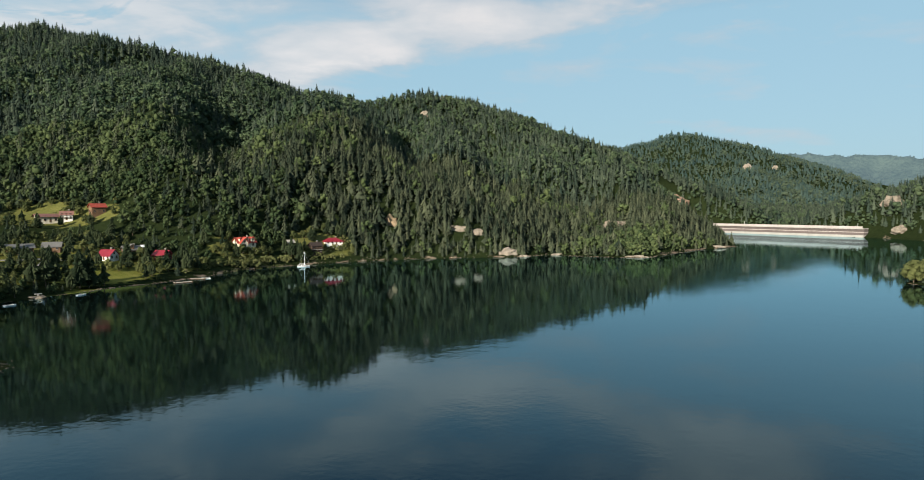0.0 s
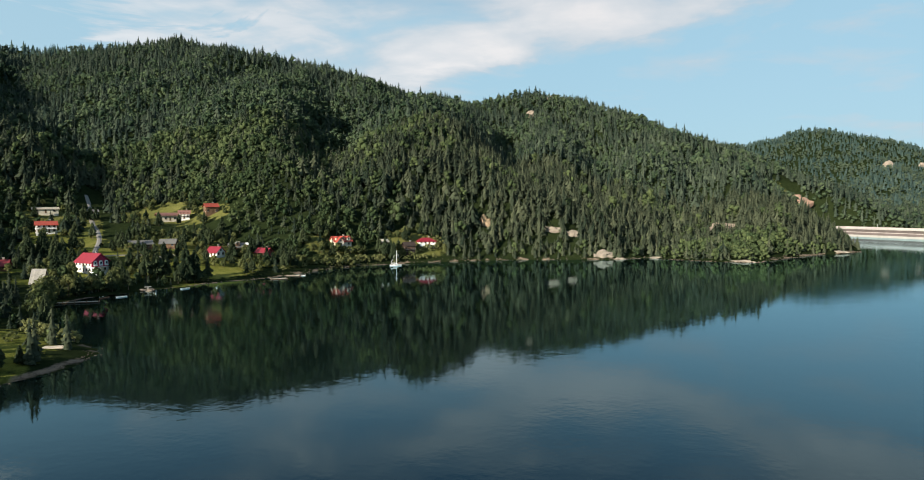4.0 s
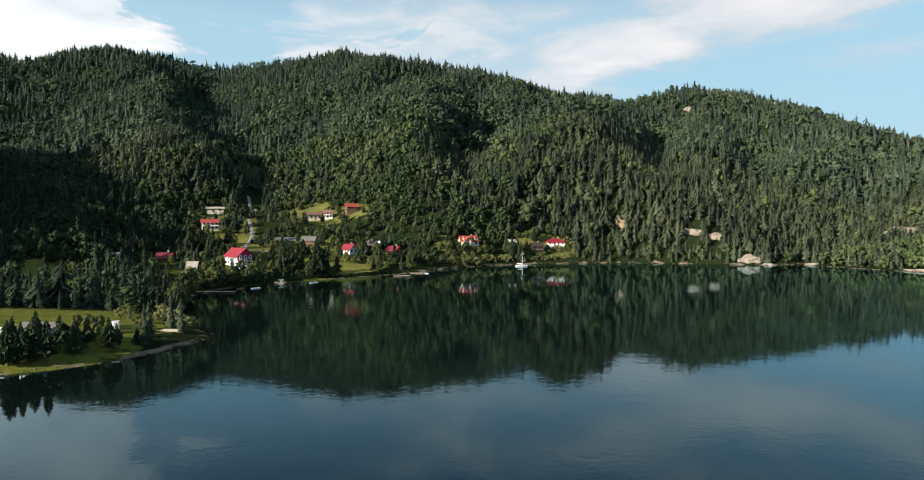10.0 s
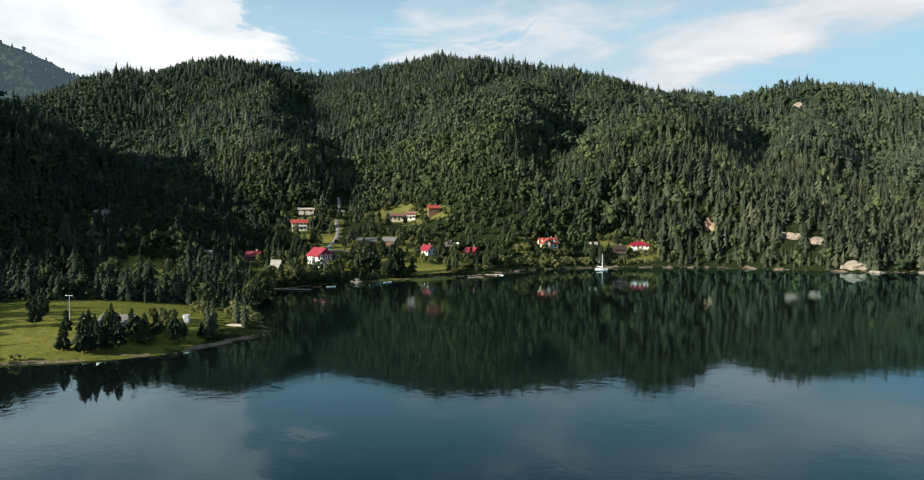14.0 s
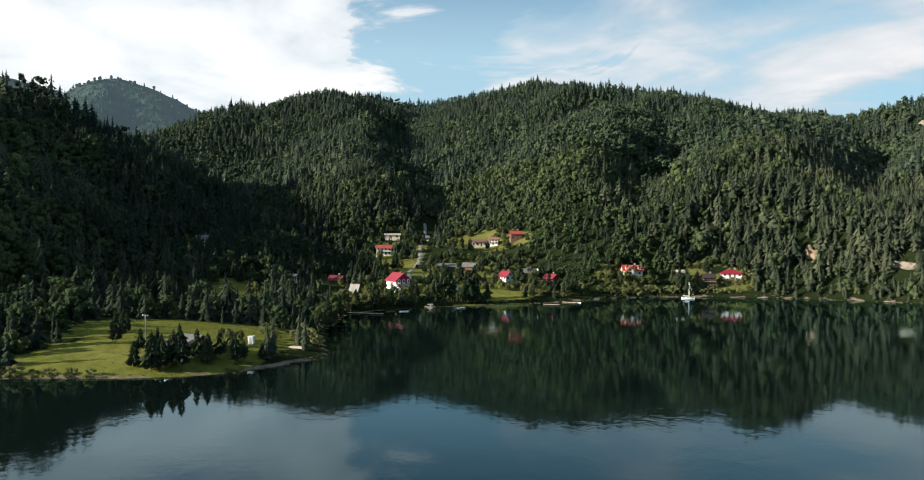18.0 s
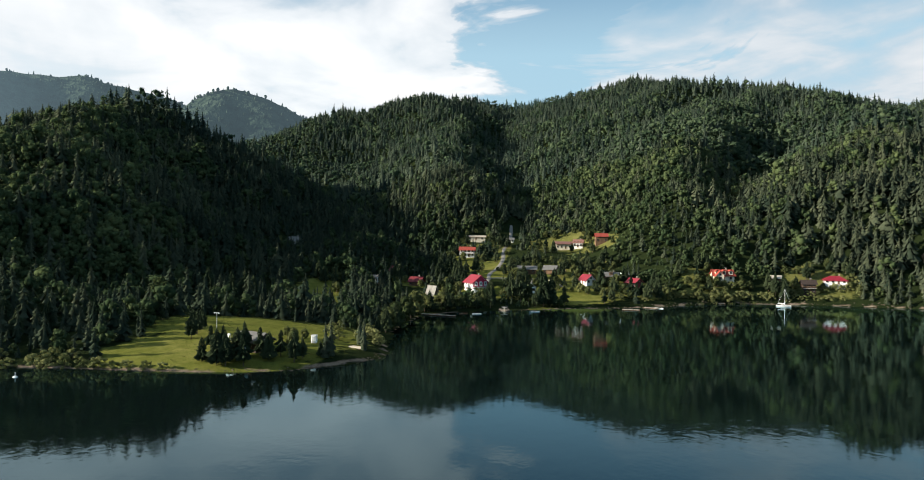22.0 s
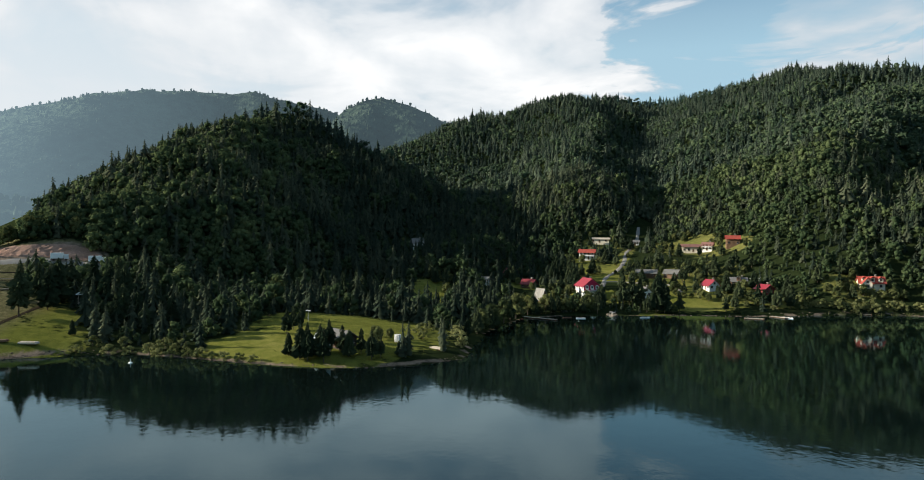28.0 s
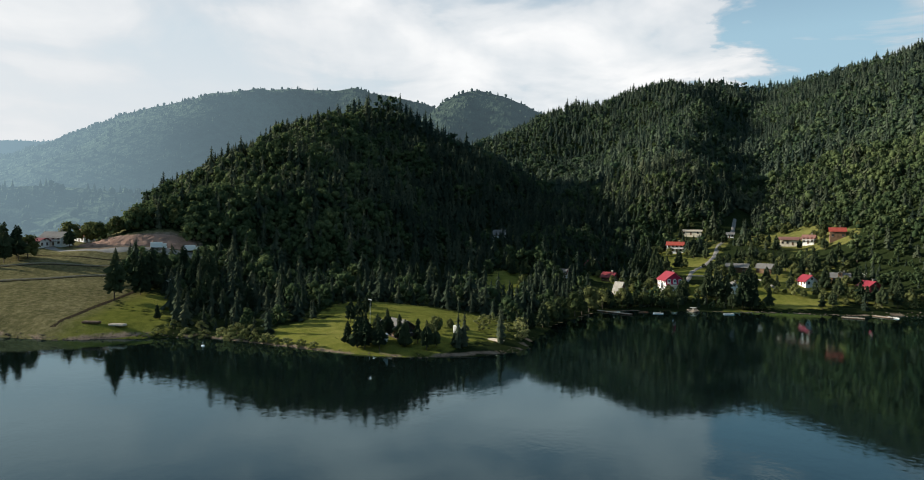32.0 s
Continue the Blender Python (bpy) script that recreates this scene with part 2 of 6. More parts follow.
M_STONE = surface("pale rock", (0.25, 0.21, 0.165), 0.95, vary=0.45, scale=0.25, bump=0.9, depth=0.4, shine=0.0)
M_OCHRE = surface("ochre rock", (0.24, 0.175, 0.110), 0.95, vary=0.45, scale=0.25, bump=0.9, depth=0.4, shine=0.0)
M_ROAD = surface("grey gravel road", (0.24, 0.225, 0.20), 0.95, vary=0.2, scale=0.4, shine=0.0)
M_SILVER = surface("silvered planks", (0.25, 0.235, 0.205), 0.85, vary=0.25, scale=1.2)
M_LANE = surface("pale dirt lane", (0.19, 0.165, 0.12), 0.95, vary=0.35, scale=0.6, shine=0.0)
M_EARTH = surface("dark wet earth", (0.042, 0.033, 0.022), 0.95, vary=0.3, scale=0.4, shine=0.0)
M_WET = surface("stained dark concrete", (0.115, 0.092, 0.086), 0.9, vary=0.25, scale=0.12)
M_PARAPET = surface("pinkish pale concrete", (0.38, 0.335, 0.31), 0.9, vary=0.15, scale=0.12)
M_PEBBLE = surface("brown shore stones", (0.13, 0.105, 0.082), 0.95, vary=0.35, scale=0.8, shine=0.0)
M_METAL = surface("painted metal", (0.55, 0.56, 0.56), 0.4, 0.3, vary=0.1)
M_BOATWHITE = surface("white boat paint", (0.80, 0.79, 0.76), 0.35, vary=0.06, shine=0.5)
M_SOIL = surface("cut soil", (0.28, 0.18, 0.135), 0.95, vary=0.4, scale=0.2, bump=0.9, depth=0.3, shine=0.0)

# ---------------------------------------------------------------- the lie of the land
WEST_SHORE = [(-330, -420), (-250, -190), (-185, -60), (-158, 0), (-146, 18), (-146, 33), (-143, 54), (-133, 66), (-117, 81), (-104, 94), (-96, 107), (-93, 120), (-94, 133),
              (-99, 142), (-112, 149), (-138, 172), (-152, 190), (-166, 205), (-166, 225), (-158, 243), (-151, 262), (-144, 280), (-132, 297), (-126, 320)]
NORTH_SHORE = [(-117, 350), (-104, 373), (-62, 406), (-17, 427), (36, 433), (58, 451), (80, 434), (103, 423), (119, 423), (150, 465), (175, 494), (200, 513), (222, 536),
               (228, 560), (245, 640), (275, 760), (292, 850), (402, 682)]
EAST_SHORE = [(420, 605), (440, 520), (400, 430), (330, 350), (262, 312), (205, 294), (184, 279), (187, 266), (215, 248), (262, 210), (270, 60), (250, -120), (190, -300), (60, -430)]
LAKE = WEST_SHORE + NORTH_SHORE + EAST_SHORE


def rounded(points, times=2):
    """Corner cutting on a closed line."""
    p = np.array(points, float)
    for _ in range(times):
        q = np.roll(p, -1, 0)
        p = np.stack([0.75 * p + 0.25 * q, 0.25 * p + 0.75 * q], 1).reshape(-1, 2)
    return p


LAKE_EDGE = rounded(LAKE, 1)


def shore_distance(x, y):
    """Metres from the shoreline, positive on land."""
    best, inside = np.full(x.shape, 1e9), np.zeros(x.shape, bool)
    for (ax, ay), (bx, by) in zip(LAKE_EDGE, np.roll(LAKE_EDGE, -1, 0)):
        ex, ey = bx - ax, by - ay
        s = np.clip(((x - ax) * ex + (y - ay) * ey) / (ex * ex + ey * ey), 0, 1)
        best = np.minimum(best, (x - ax - s * ex) ** 2 + (y - ay - s * ey) ** 2)
        if ay != by:
            inside ^= ((ay > y) != (by > y)) & (x < (y - ay) / (by - ay) * ex + ax)
    return np.sqrt(best) * np.where(inside, -1, 1)


# Crest lines: fall per metre to both sides, then x, y, z along the crest.
CRESTS = [
    (0.42, [(-959, 1014, 303), (-874, 1098, 315), (-767, 1071, 309), (-665, 1093, 318), (-573, 1040, 291), (-412, 1104, 266), (-345, 1097, 241), (-295, 1143, 227), (-196, 1176, 212)]),
    (0.42, [(-196, 1176, 212), (-105, 1199, 222), (-24, 1225, 228), (44, 1135, 186), (121, 1000, 138), (175, 952, 108), (190, 848, 78), (178, 687, 46)]),
    (0.58, [(-412, 1104, 262), (-380, 850, 203), (-310, 640, 146), (-266, 560, 118), (-232, 505, 90), (-190, 458, 66), (-160, 425, 44)]),
    (0.50, [(-600, 1030, 285), (-470, 830, 212), (-395, 660, 148), (-335, 520, 84), (-300, 450, 46)]),
    (0.58, [(-196, 1176, 208), (-185, 900, 168), (-150, 680, 132), (-116, 530, 94), (-98, 478, 58)]),
    (0.52, [(-24, 1225, 225), (-48, 1070, 163), (-35, 850, 120), (-20, 650, 85), (0, 540, 45), (5, 490, 25)]),
    (0.52, [(121, 1000, 136), (105, 969, 119), (80, 760, 84), (52, 620, 38), (48, 540, 28)]),
    (0.55, [(175, 860, 88), (165, 701, 60), (161, 590, 34), (150, 520, 17)]),
    (0.40, [(140, 470, 9), (190, 520, 7)]),
    (0.36, [(200, 2700, 220), (525, 2652, 255), (668, 2623, 266), (864, 2624, 314), (975, 2535, 280), (1035, 2405, 226), (1105, 2154, 140), (1130, 2020, 84), (1115, 1788, 18)]),
    (0.36, [(864, 2624, 312), (870, 2300, 205), (874, 2054, 140), (720, 1500, 60), (520, 1100, 18)]),
    (0.40, [(415, 700, 18), (485, 720, 46), (620, 700, 90), (760, 500, 130), (600, 200, 100), (520, -200, 110)]),
    (0.50, [(-768, 393, 106), (-844, 470, 157), (-915, 554, 208), (-953, 652, 247), (-925, 788, 288), (-959, 1014, 303)]),
    (0.50, [(-915, 780, 284), (-700, 680, 196), (-561, 544, 140), (-480, 470, 108), (-414, 425, 86), (-375, 395, 55)]),
    (0.55, [(-760, 330, 120), (-568, 233, 127), (-557, 195, 138), (-505, 144, 114), (-398, 105, 82), (-360, 80, 61), (-330, 60, 49), (-309, 37, 38), (-288, 25, 29), (-270, 6, 21)]),
    (0.20, [(-205, 265, 6), (-235, 310, 14), (-262, 350, 21), (-290, 420, 36), (-340, 470, 55)]),
    (0.30, [(-296, 215, 22), (-330, 260, 28), (-400, 300, 50)]),
    (0.15, [(-172, 100, 6.5), (-155, 112, 6.0), (-140, 119, 5.0), (-125, 126, 3.4), (-112, 134, 1.6)]),
    (0.14, [(-230, -20, 11), (-310, -15, 24), (-420, -40, 24), (-600, -100, 20)]),
    (0.30, [(-1300, -900, 150), (-900, -1200, 170), (0, -1500, 190), (1000, -1200, 180), (1500, 0, 170), (1300, 800, 160)]),
]


# Gullies cut into the hillsides: depth, half width, line down the slope.
GULLIES = [(15, 27, [(-290, 800), (-235, 640), (-196, 531), (-168, 470)]), (8, 24, [(-70, 900), (-58, 700), (-52, 560), (-48, 500)]), (16, 32, [(-480, 960), (-440, 760), (-400, 620), (-370, 540)]),
           (12, 22, [(20, 900), (24, 720), (28, 600), (26, 540)]), (14, 30, [(-740, 780), (-600, 650), (-520, 560), (-450, 500)]), (12, 22, [(-330, 760), (-320, 640), (-290, 540), (-265, 480)])]


def waves(x, y, size, seed):
    """Smooth noise without a grid, from a few crossed sines."""
    rng = np.random.default_rng(seed)
    total = np.zeros(x.shape)
    for _ in range(7):
        a, f, p = rng.uniform(0, 2 * math.pi), rng.uniform(0.6, 1.7) / size, rng.uniform(0, 2 * math.pi)
        total += np.sin((x * math.cos(a) + y * math.sin(a)) * f * 2 * math.pi + p + 1.3 * np.sin((x * math.sin(a) - y * math.cos(a)) * f * 3.1))
    return total / 4.0


def land(x, y):
    """Ground height and distance from the shore."""
    d = shore_distance(x, y)
    gentle = 0.05 + 0.06 * np.clip((y - 200) / 60, 0, 1) + 0.06 * np.clip((60 - y) / 40, 0, 1)
    top = np.maximum(np.minimum(gentle * d, 4 + 0.035 * d), 0)
    for fall, line in CRESTS:
        best = np.full(x.shape, -1e9)
        for (ax, ay, az), (bx, by, bz) in zip(line, line[1:]):
            ex, ey = bx - ax, by - ay
            s = np.clip(((x - ax) * ex + (y - ay) * ey) / (ex * ex + ey * ey), 0, 1)
            away = np.sqrt((x - ax - s * ex) ** 2 + (y - ay - s * ey) ** 2)
            best = np.maximum(best, az + s * (bz - az) - fall * (np.sqrt(away ** 2 + 18 ** 2) - 18))
        k = np.clip(0.25 * np.maximum(best, top), 0.5, 10.0)
        h = np.clip(0.5 + 0.5 * (best - top) / k, 0, 1)
        top = top * (1 - h) + best * h + k * h * (1 - h) * 0.6
    rough = np.clip((top - 12) / 60, 0, 1)
    top = top + rough * (waves(x, y, 130, 3) * 6.5 + waves(x, y, 60, 5) * 3.6)
    for depth, wide, line in GULLIES:
        best = np.full(x.shape, 1e9)
        for (ax, ay), (bx, by) in zip(line, line[1:]):
            ex, ey = bx - ax, by - ay
            s = np.clip(((x - ax) * ex + (y - ay) * ey) / (ex * ex + ey * ey), 0, 1)
            best = np.minimum(best, np.hypot(x - ax - s * ex, y - ay - s * ey))
        top = top - depth * np.exp(-(best / wide) ** 2) * np.clip((top - 15) / 40, 0, 1)
    bank = 0.35 + 0.62 * np.maximum(d, 0) + np.clip(d - 30, 0, 1e9) * 0.5
    land_h = np.minimum(np.maximum(top, 0.05), bank)
    bed = np.maximum(-0.12 * np.abs(d) - 0.1, -9)
    edge = np.clip(d / 1.5 + 0.5, 0, 1)
    return bed * (1 - edge) + land_h * edge, d


def axis(lo, hi, step, ends, grow):
    inner = list(np.arange(lo, hi + 0.1, step))
    out, s, v = [], step, lo
    while v > ends[0]:
        s *= grow
        v -= s
        out.append(v)
    far, s, v = [], step, hi
    while v < ends[1]:
        s *= grow
        v += s
        far.append(v)
    return np.array(out[::-1] + inner + far)


GX = axis(-330, 240, 4.0, (-4300, 4000), 1.035)
GY = axis(-40, 560, 4.0, (-3500, 4400), 1.035)
XX, YY = np.meshgrid(GX, GY)
ZZ, SHORE = land(XX, YY)


def sample(grid, x, y):
    """Bilinear reading of a grid of the ground sheet."""
    i = np.clip(np.searchsorted(GX, x) - 1, 0, len(GX) - 2)
    j = np.clip(np.searchsorted(GY, y) - 1, 0, len(GY) - 2)
    u, v = (x - GX[i]) / (GX[i + 1] - GX[i]), (y - GY[j]) / (GY[j + 1] - GY[j])
    return grid[j, i] * (1 - u) * (1 - v) + grid[j, i + 1] * u * (1 - v) + grid[j + 1, i] * (1 - u) * v + grid[j + 1, i + 1] * u * v


def height(x, y):
    return float(sample(ZZ, np.array([float(x)]), np.array([float(y)]))[0])


# Clearings without forest: x, y, radius x, radius y, turn in degrees.
CLEARINGS = [(-122, 110, 26, 42, 25), (-140, 116, 30, 24, 0), (-130, 88, 12, 14, 30), (-155, 20, 18, 26, 0), (-190, -8, 40, 40, 0), (-235, -20, 50, 40, 0), (-180, 38, 14, 8, 20),
             (-300, -25, 50, 40, 0), (-170, 310, 26, 34, 20), (-195, 262, 20, 16, 30), (-148, 332, 18, 14, 0), (-124, 368, 16, 12, 40), (-86, 408, 18, 11, 20),
             (-250, 303, 20, 16, 0), (-273, 322, 12, 10, 0), (-232, 374, 24, 14, 30), (-252, 386, 20, 14, 40), (-208, 380, 11, 9, 0), (-190, 325, 24, 16, 0), (-203, 238, 12, 6, 20),
             (-235, 250, 14, 7, 10), (-335, 232, 12, 9, 0), (-228, 190, 24, 12, -30), (-300, 360, 16, 10, 20), (-256, 338, 42, 4.5, 129), (-148, 262, 8, 8, 0), (-616, 1122, 20, 12, 0), (-258, 22, 12, 32, 6), (-272, 22, 10, 26, 6), (265, 850, 18, 40, 10), (-205, 338, 30, 11, 40), (-215, 300, 22, 12, 40)]


def clearing(x, y):
    """1 inside the open ground, falling to 0 at its edge."""
    best = np.zeros(np.shape(x))
    for cx, cy, rx, ry, turn in CLEARINGS:
        c, s = math.cos(radians(turn)), math.sin(radians(turn))
        u, v = ((x - cx) * c + (y - cy) * s) / rx, ((y - cy) * c - (x - cx) * s) / ry
        best = np.maximum(best, np.clip(1.5 - np.sqrt(u * u + v * v), 0, 1))
    return best


def sheet(name, verts, faces, mat):
    me = bpy.data.meshes.new(name)
    me.from_pydata(verts, [], faces)
    me.materials.append(mat)
    return me


ny, nx = XX.shape
index = np.arange(ny * nx).reshape(ny, nx)
quads = np.stack([index[:-1, :-1], index[:-1, 1:], index[1:, 1:], index[1:, :-1]], -1).reshape(-1, 4)
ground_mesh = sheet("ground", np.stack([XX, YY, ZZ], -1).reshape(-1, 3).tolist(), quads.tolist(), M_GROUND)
ground_mesh.polygons.foreach_set("use_smooth", np.ones(len(quads), bool))
OPEN = clearing(XX, YY)
cut = np.clip(1.5 - np.hypot((XX + 270) / 9, (YY - 24) / 26), 0, 1)
BARE = np.maximum(np.clip(1.25 - np.abs(SHORE - 0.1) / 1.5, 0, 1) * 0.72, cut)
DRY = np.clip((-XX - 138) / 8, 0, 1) * np.clip((26 + 0.35 * (-XX - 160) - YY) / 8, 0, 1) * 0.88 + np.clip((YY - 290) / 60, 0, 1) * 0.35
for key, grid in (("meadow", OPEN), ("bare", BARE), ("dry", DRY)):
    ground_mesh.attributes.new(key, "FLOAT", "POINT").data.foreach_set("value", grid.ravel().astype(np.float32))
ground = tagged(new("ground", ground_mesh), "wooded hills, lakeside meadows and brown muddy shore", "ground", kind="structure")

bm = bmesh.new()
bmesh.ops.create_grid(bm, x_segments=2, y_segments=2, size=900)
water_mesh = bpy.data.meshes.new("water")
bm.to_mesh(water_mesh)
bm.free()
water_mesh.materials.append(M_WATER)
water = tagged(new("water", water_mesh), "calm dark green lake water mirroring hills and sky", "water", kind="structure")
water.location = (0, 150, 0)

# ---------------------------------------------------------------- trees


def spruce_shape(seed, sprays, radius=0.17, bottom=0.06, core=5, thick=0.40, lean=0.62, slim=1.0):
    """A spruce of height 1: drooping, folded sprays of needles wound up a slim dark core."""
    rng = np.random.default_rng(seed)
    verts, faces = [], []
    for k in range(core):
        a = 2 * math.pi * k / core
        verts.append((thick * radius * math.cos(a), thick * radius * math.sin(a), bottom))
    verts.append((0, 0, 0.96))
    faces += [(k, (k + 1) % core, core) for k in range(core)]
    shape = [1 + 0.22 * rng.standard_normal() for _ in range(7)]
    for i in range(sprays):
        f = (i + rng.random()) / sprays
        f = f ** 1.12
        z = bottom + (0.97 - bottom) * f
        a = i * 2.3999 + 0.5 * rng.standard_normal()
        belly = (1.0 - f) ** 0.74 * min(1.0, 0.72 + 1.9 * f)
        rr = (radius * belly + 0.012) * rng.uniform(0.78, 1.22) * shape[int(f * 6.99)]
        wide = (rr * rng.uniform(0.24, 0.42) + 0.010) * slim
        drop = rr * rng.uniform(0.25, 0.75)
        c, t = (math.cos(a), math.sin(a)), (-math.sin(a), math.cos(a))
        n = len(verts)
        verts.append((0.10 * rr * c[0], 0.10 * rr * c[1], min(0.99, z + rr * lean * rng.uniform(0.75, 1.25))))
        for side in (-1, 1):
            verts.append((0.66 * rr * c[0] + side * wide * t[0], 0.66 * rr * c[1] + side * wide * t[1], z - drop * rng.uniform(0.6, 1.0)))
        verts.append((rr * c[0], rr * c[1], z - drop * 0.55))
        faces += [(n, n + 1, n + 3), (n, n + 3, n + 2)]
    n = len(verts)
    verts += [(-0.011, 0, 0.92), (0.011, 0, 0.92), (0, 0, 0.995), (0, -0.011, 0.92), (0, 0.011, 0.92)]
    faces += [(n, n + 1, n + 2), (n + 3, n + 4, n + 2)]
    return np.array(verts), np.array(faces)


def icosahedron():
    g = (1 + 5 ** 0.5) / 2
    v = np.array([(-1, g, 0), (1, g, 0), (-1, -g, 0), (1, -g, 0), (0, -1, g), (0, 1, g), (0, -1, -g), (0, 1, -g), (g, 0, -1), (g, 0, 1), (-g, 0, -1), (-g, 0, 1)], float)
    near = (v[:, None, :] - v[None]) ** 2
    near = near.sum(-1) < 4.1
    faces = [(a, b, c) if np.dot(np.cross(v[b] - v[a], v[c] - v[a]), v[a]) > 0 else (a, c, b) for a, b, c in itertools.combinations(range(12), 3) if near[a, b] and near[b, c] and near[a, c]]
    return v / np.linalg.norm(v[0]), faces


ICO_V, ICO_F = icosahedron()


def leafy_shape(seed, lumps, leaves, size, bottom=0.16, wide=0.40):
    """A broadleaf crown of height 1: billowing lumps set round a stem, each covered with leaf sprays."""
    rng = np.random.default_rng(seed)
    centres = []
    for k in range(lumps):
        f = (k + 0.5) / lumps
        a, r = k * 2.4 + rng.random(), wide * 0.58 * math.sin(math.pi * min(1, 0.22 + f * 0.70)) ** 0.7
        centres.append((r * math.cos(a), r * math.sin(a), bottom + 0.15 + (0.68 - bottom) * f, rng.uniform(0.12, 0.19)))
    centres.append((0.03, 0, 0.84, 0.15))
    verts, faces = [], []
    for cx, cy, cz, r in centres:
        n = len(verts)
        spin = rng.standard_normal((3, 3))
        q, _ = np.linalg.qr(spin)
        if np.linalg.det(q) < 0:
            q[:, 0] = -q[:, 0]
        for p in ICO_V @ q.T:
            k = r * rng.uniform(0.55, 0.98)
            verts.append((cx + p[0] * k, cy + p[1] * k, cz + p[2] * k * 1.3))
        faces += [(n + a, n + b, n + c) for a, b, c in ICO_F]
    for k in range(leaves):
        cx, cy, cz, r = centres[k % len(centres)]
        v = rng.standard_normal(3)
        v /= np.linalg.norm(v)
        if v[2] < -0.35:
            v[2] = -v[2]
        p = np.array((cx, cy, cz)) + v * r * rng.uniform(0.80, 1.25) * np.array((1, 1, 1.12))
        tilt = v + 0.30 * rng.standard_normal(3)
        tilt /= np.linalg.norm(tilt)
        u = np.cross(tilt, rng.standard_normal(3))
        u /= np.linalg.norm(u)
        w = np.cross(tilt, u)
        s = size * rng.uniform(0.7, 1.35)
        n = len(verts)
        verts += [tuple(p + u * s), tuple(p - u * s * 0.6 + w * s * 0.9 + tilt * s * 0.2), tuple(p - u * s * 0.7 - w * s * 0.8)]
        faces.append((n, n + 1, n + 2))
    return np.array(verts), np.array(faces)


def forest(name, shapes, x, y, z, tall, girth, tint, mat, label, category):
    """Many trees in one mesh: every tree takes one of the shapes, turned and scaled."""
    rng = np.random.default_rng(len(x))
    pick, turn = rng.integers(0, len(shapes), len(x)), rng.uniform(0, 6.28, len(x))
    vs, fs, ts, base = [], [], [], 0
    for k, (v, f) in enumerate(shapes):
        m = np.where(pick == k)[0]
        if not len(m):
            continue
        c, s = np.cos(turn[m])[:, None], np.sin(turn[m])[:, None]
        g, h = (tall[m] * girth[m])[:, None], tall[m][:, None]
        px = (v[None, :, 0] * c - v[None, :, 1] * s) * g + x[m][:, None]
        py = (v[None, :, 0] * s + v[None, :, 1] * c) * g + y[m][:, None]
        pz = v[None, :, 2] * h + z[m][:, None] - 0.4
        vs.append(np.stack([px, py, pz], -1).reshape(-1, 3))
        fs.append((f[None] + (base + np.arange(len(m)) * len(v))[:, None, None]).reshape(-1, 3))
        ts.append(np.repeat(tint[m], len(v)))
        base += len(m) * len(v)
    if not vs:
        return None
    v, f, t = np.concatenate(vs), np.concatenate(fs), np.concatenate(ts)
    me = bpy.data.meshes.new(name)
    me.vertices.add(len(v))
    me.vertices.foreach_set("co", v.ravel().astype(np.float32))
    me.loops.add(f.size)
    me.loops.foreach_set("vertex_index", f.ravel().astype(np.int32))
    me.polygons.add(len(f))
    me.polygons.foreach_set("loop_start", np.arange(0, f.size, 3, dtype=np.int32))
    me.attributes.new("tint", "FLOAT", "POINT").data.foreach_set("value", t.astype(np.float32))
    me.materials.append(mat)
    me.update()
    me.validate()
    return tagged(new(name, me), label, category, kind="stuff")


SPRUCE_NEAR = [spruce_shape(s, 44, r) for s, r in ((1, 0.19), (2, 0.22), (3, 0.165), (8, 0.20))]
SPRUCE_HALF = [spruce_shape(s, 34, r) for s, r in ((11, 0.20), (12, 0.23), (13, 0.175))]
SPRUCE_MID = [spruce_shape(s, 22, r, core=4, thick=0.5) for s, r in ((4, 0.20), (5, 0.23), (9, 0.18))]
SPRUCE_FAR = [spruce_shape(s, 9, 0.24, core=4, thick=0.5) for s in (6, 7)]
LEAFY_NEAR = [leafy_shape(s, 7, 110, 0.053, 0.0, wide=w) for s, w in ((1, 0.40), (2, 0.46), (3, 0.34), (8, 0.42))]
LEAFY_HALF = [leafy_shape(s, 5, 60, 0.068, 0.0, wide=w) for s, w in ((11, 0.40), (12, 0.46), (13, 0.34))]
LEAFY_MID = [leafy_shape(s, 3, 28, 0.085, 0.03, wide=w) for s, w in ((4, 0.38), (5, 0.44), (9, 0.34))]
LEAFY_FAR = [leafy_shape(s, 2, 12, 0.15, wide=0.44) for s in (6, 7)]


def scatter(lo, hi, gap, seed):
    """Places on a shaken grid."""
    rng = np.random.default_rng(seed)
    gx, gy = np.meshgrid(np.arange(lo[0], hi[0], gap), np.arange(lo[1], hi[1], gap))
    x, y = gx.ravel() + rng.uniform(-0.48, 0.48, gx.size) * gap, gy.ravel() + rng.uniform(-0.48, 0.48, gx.size) * gap
    return x, y, rng


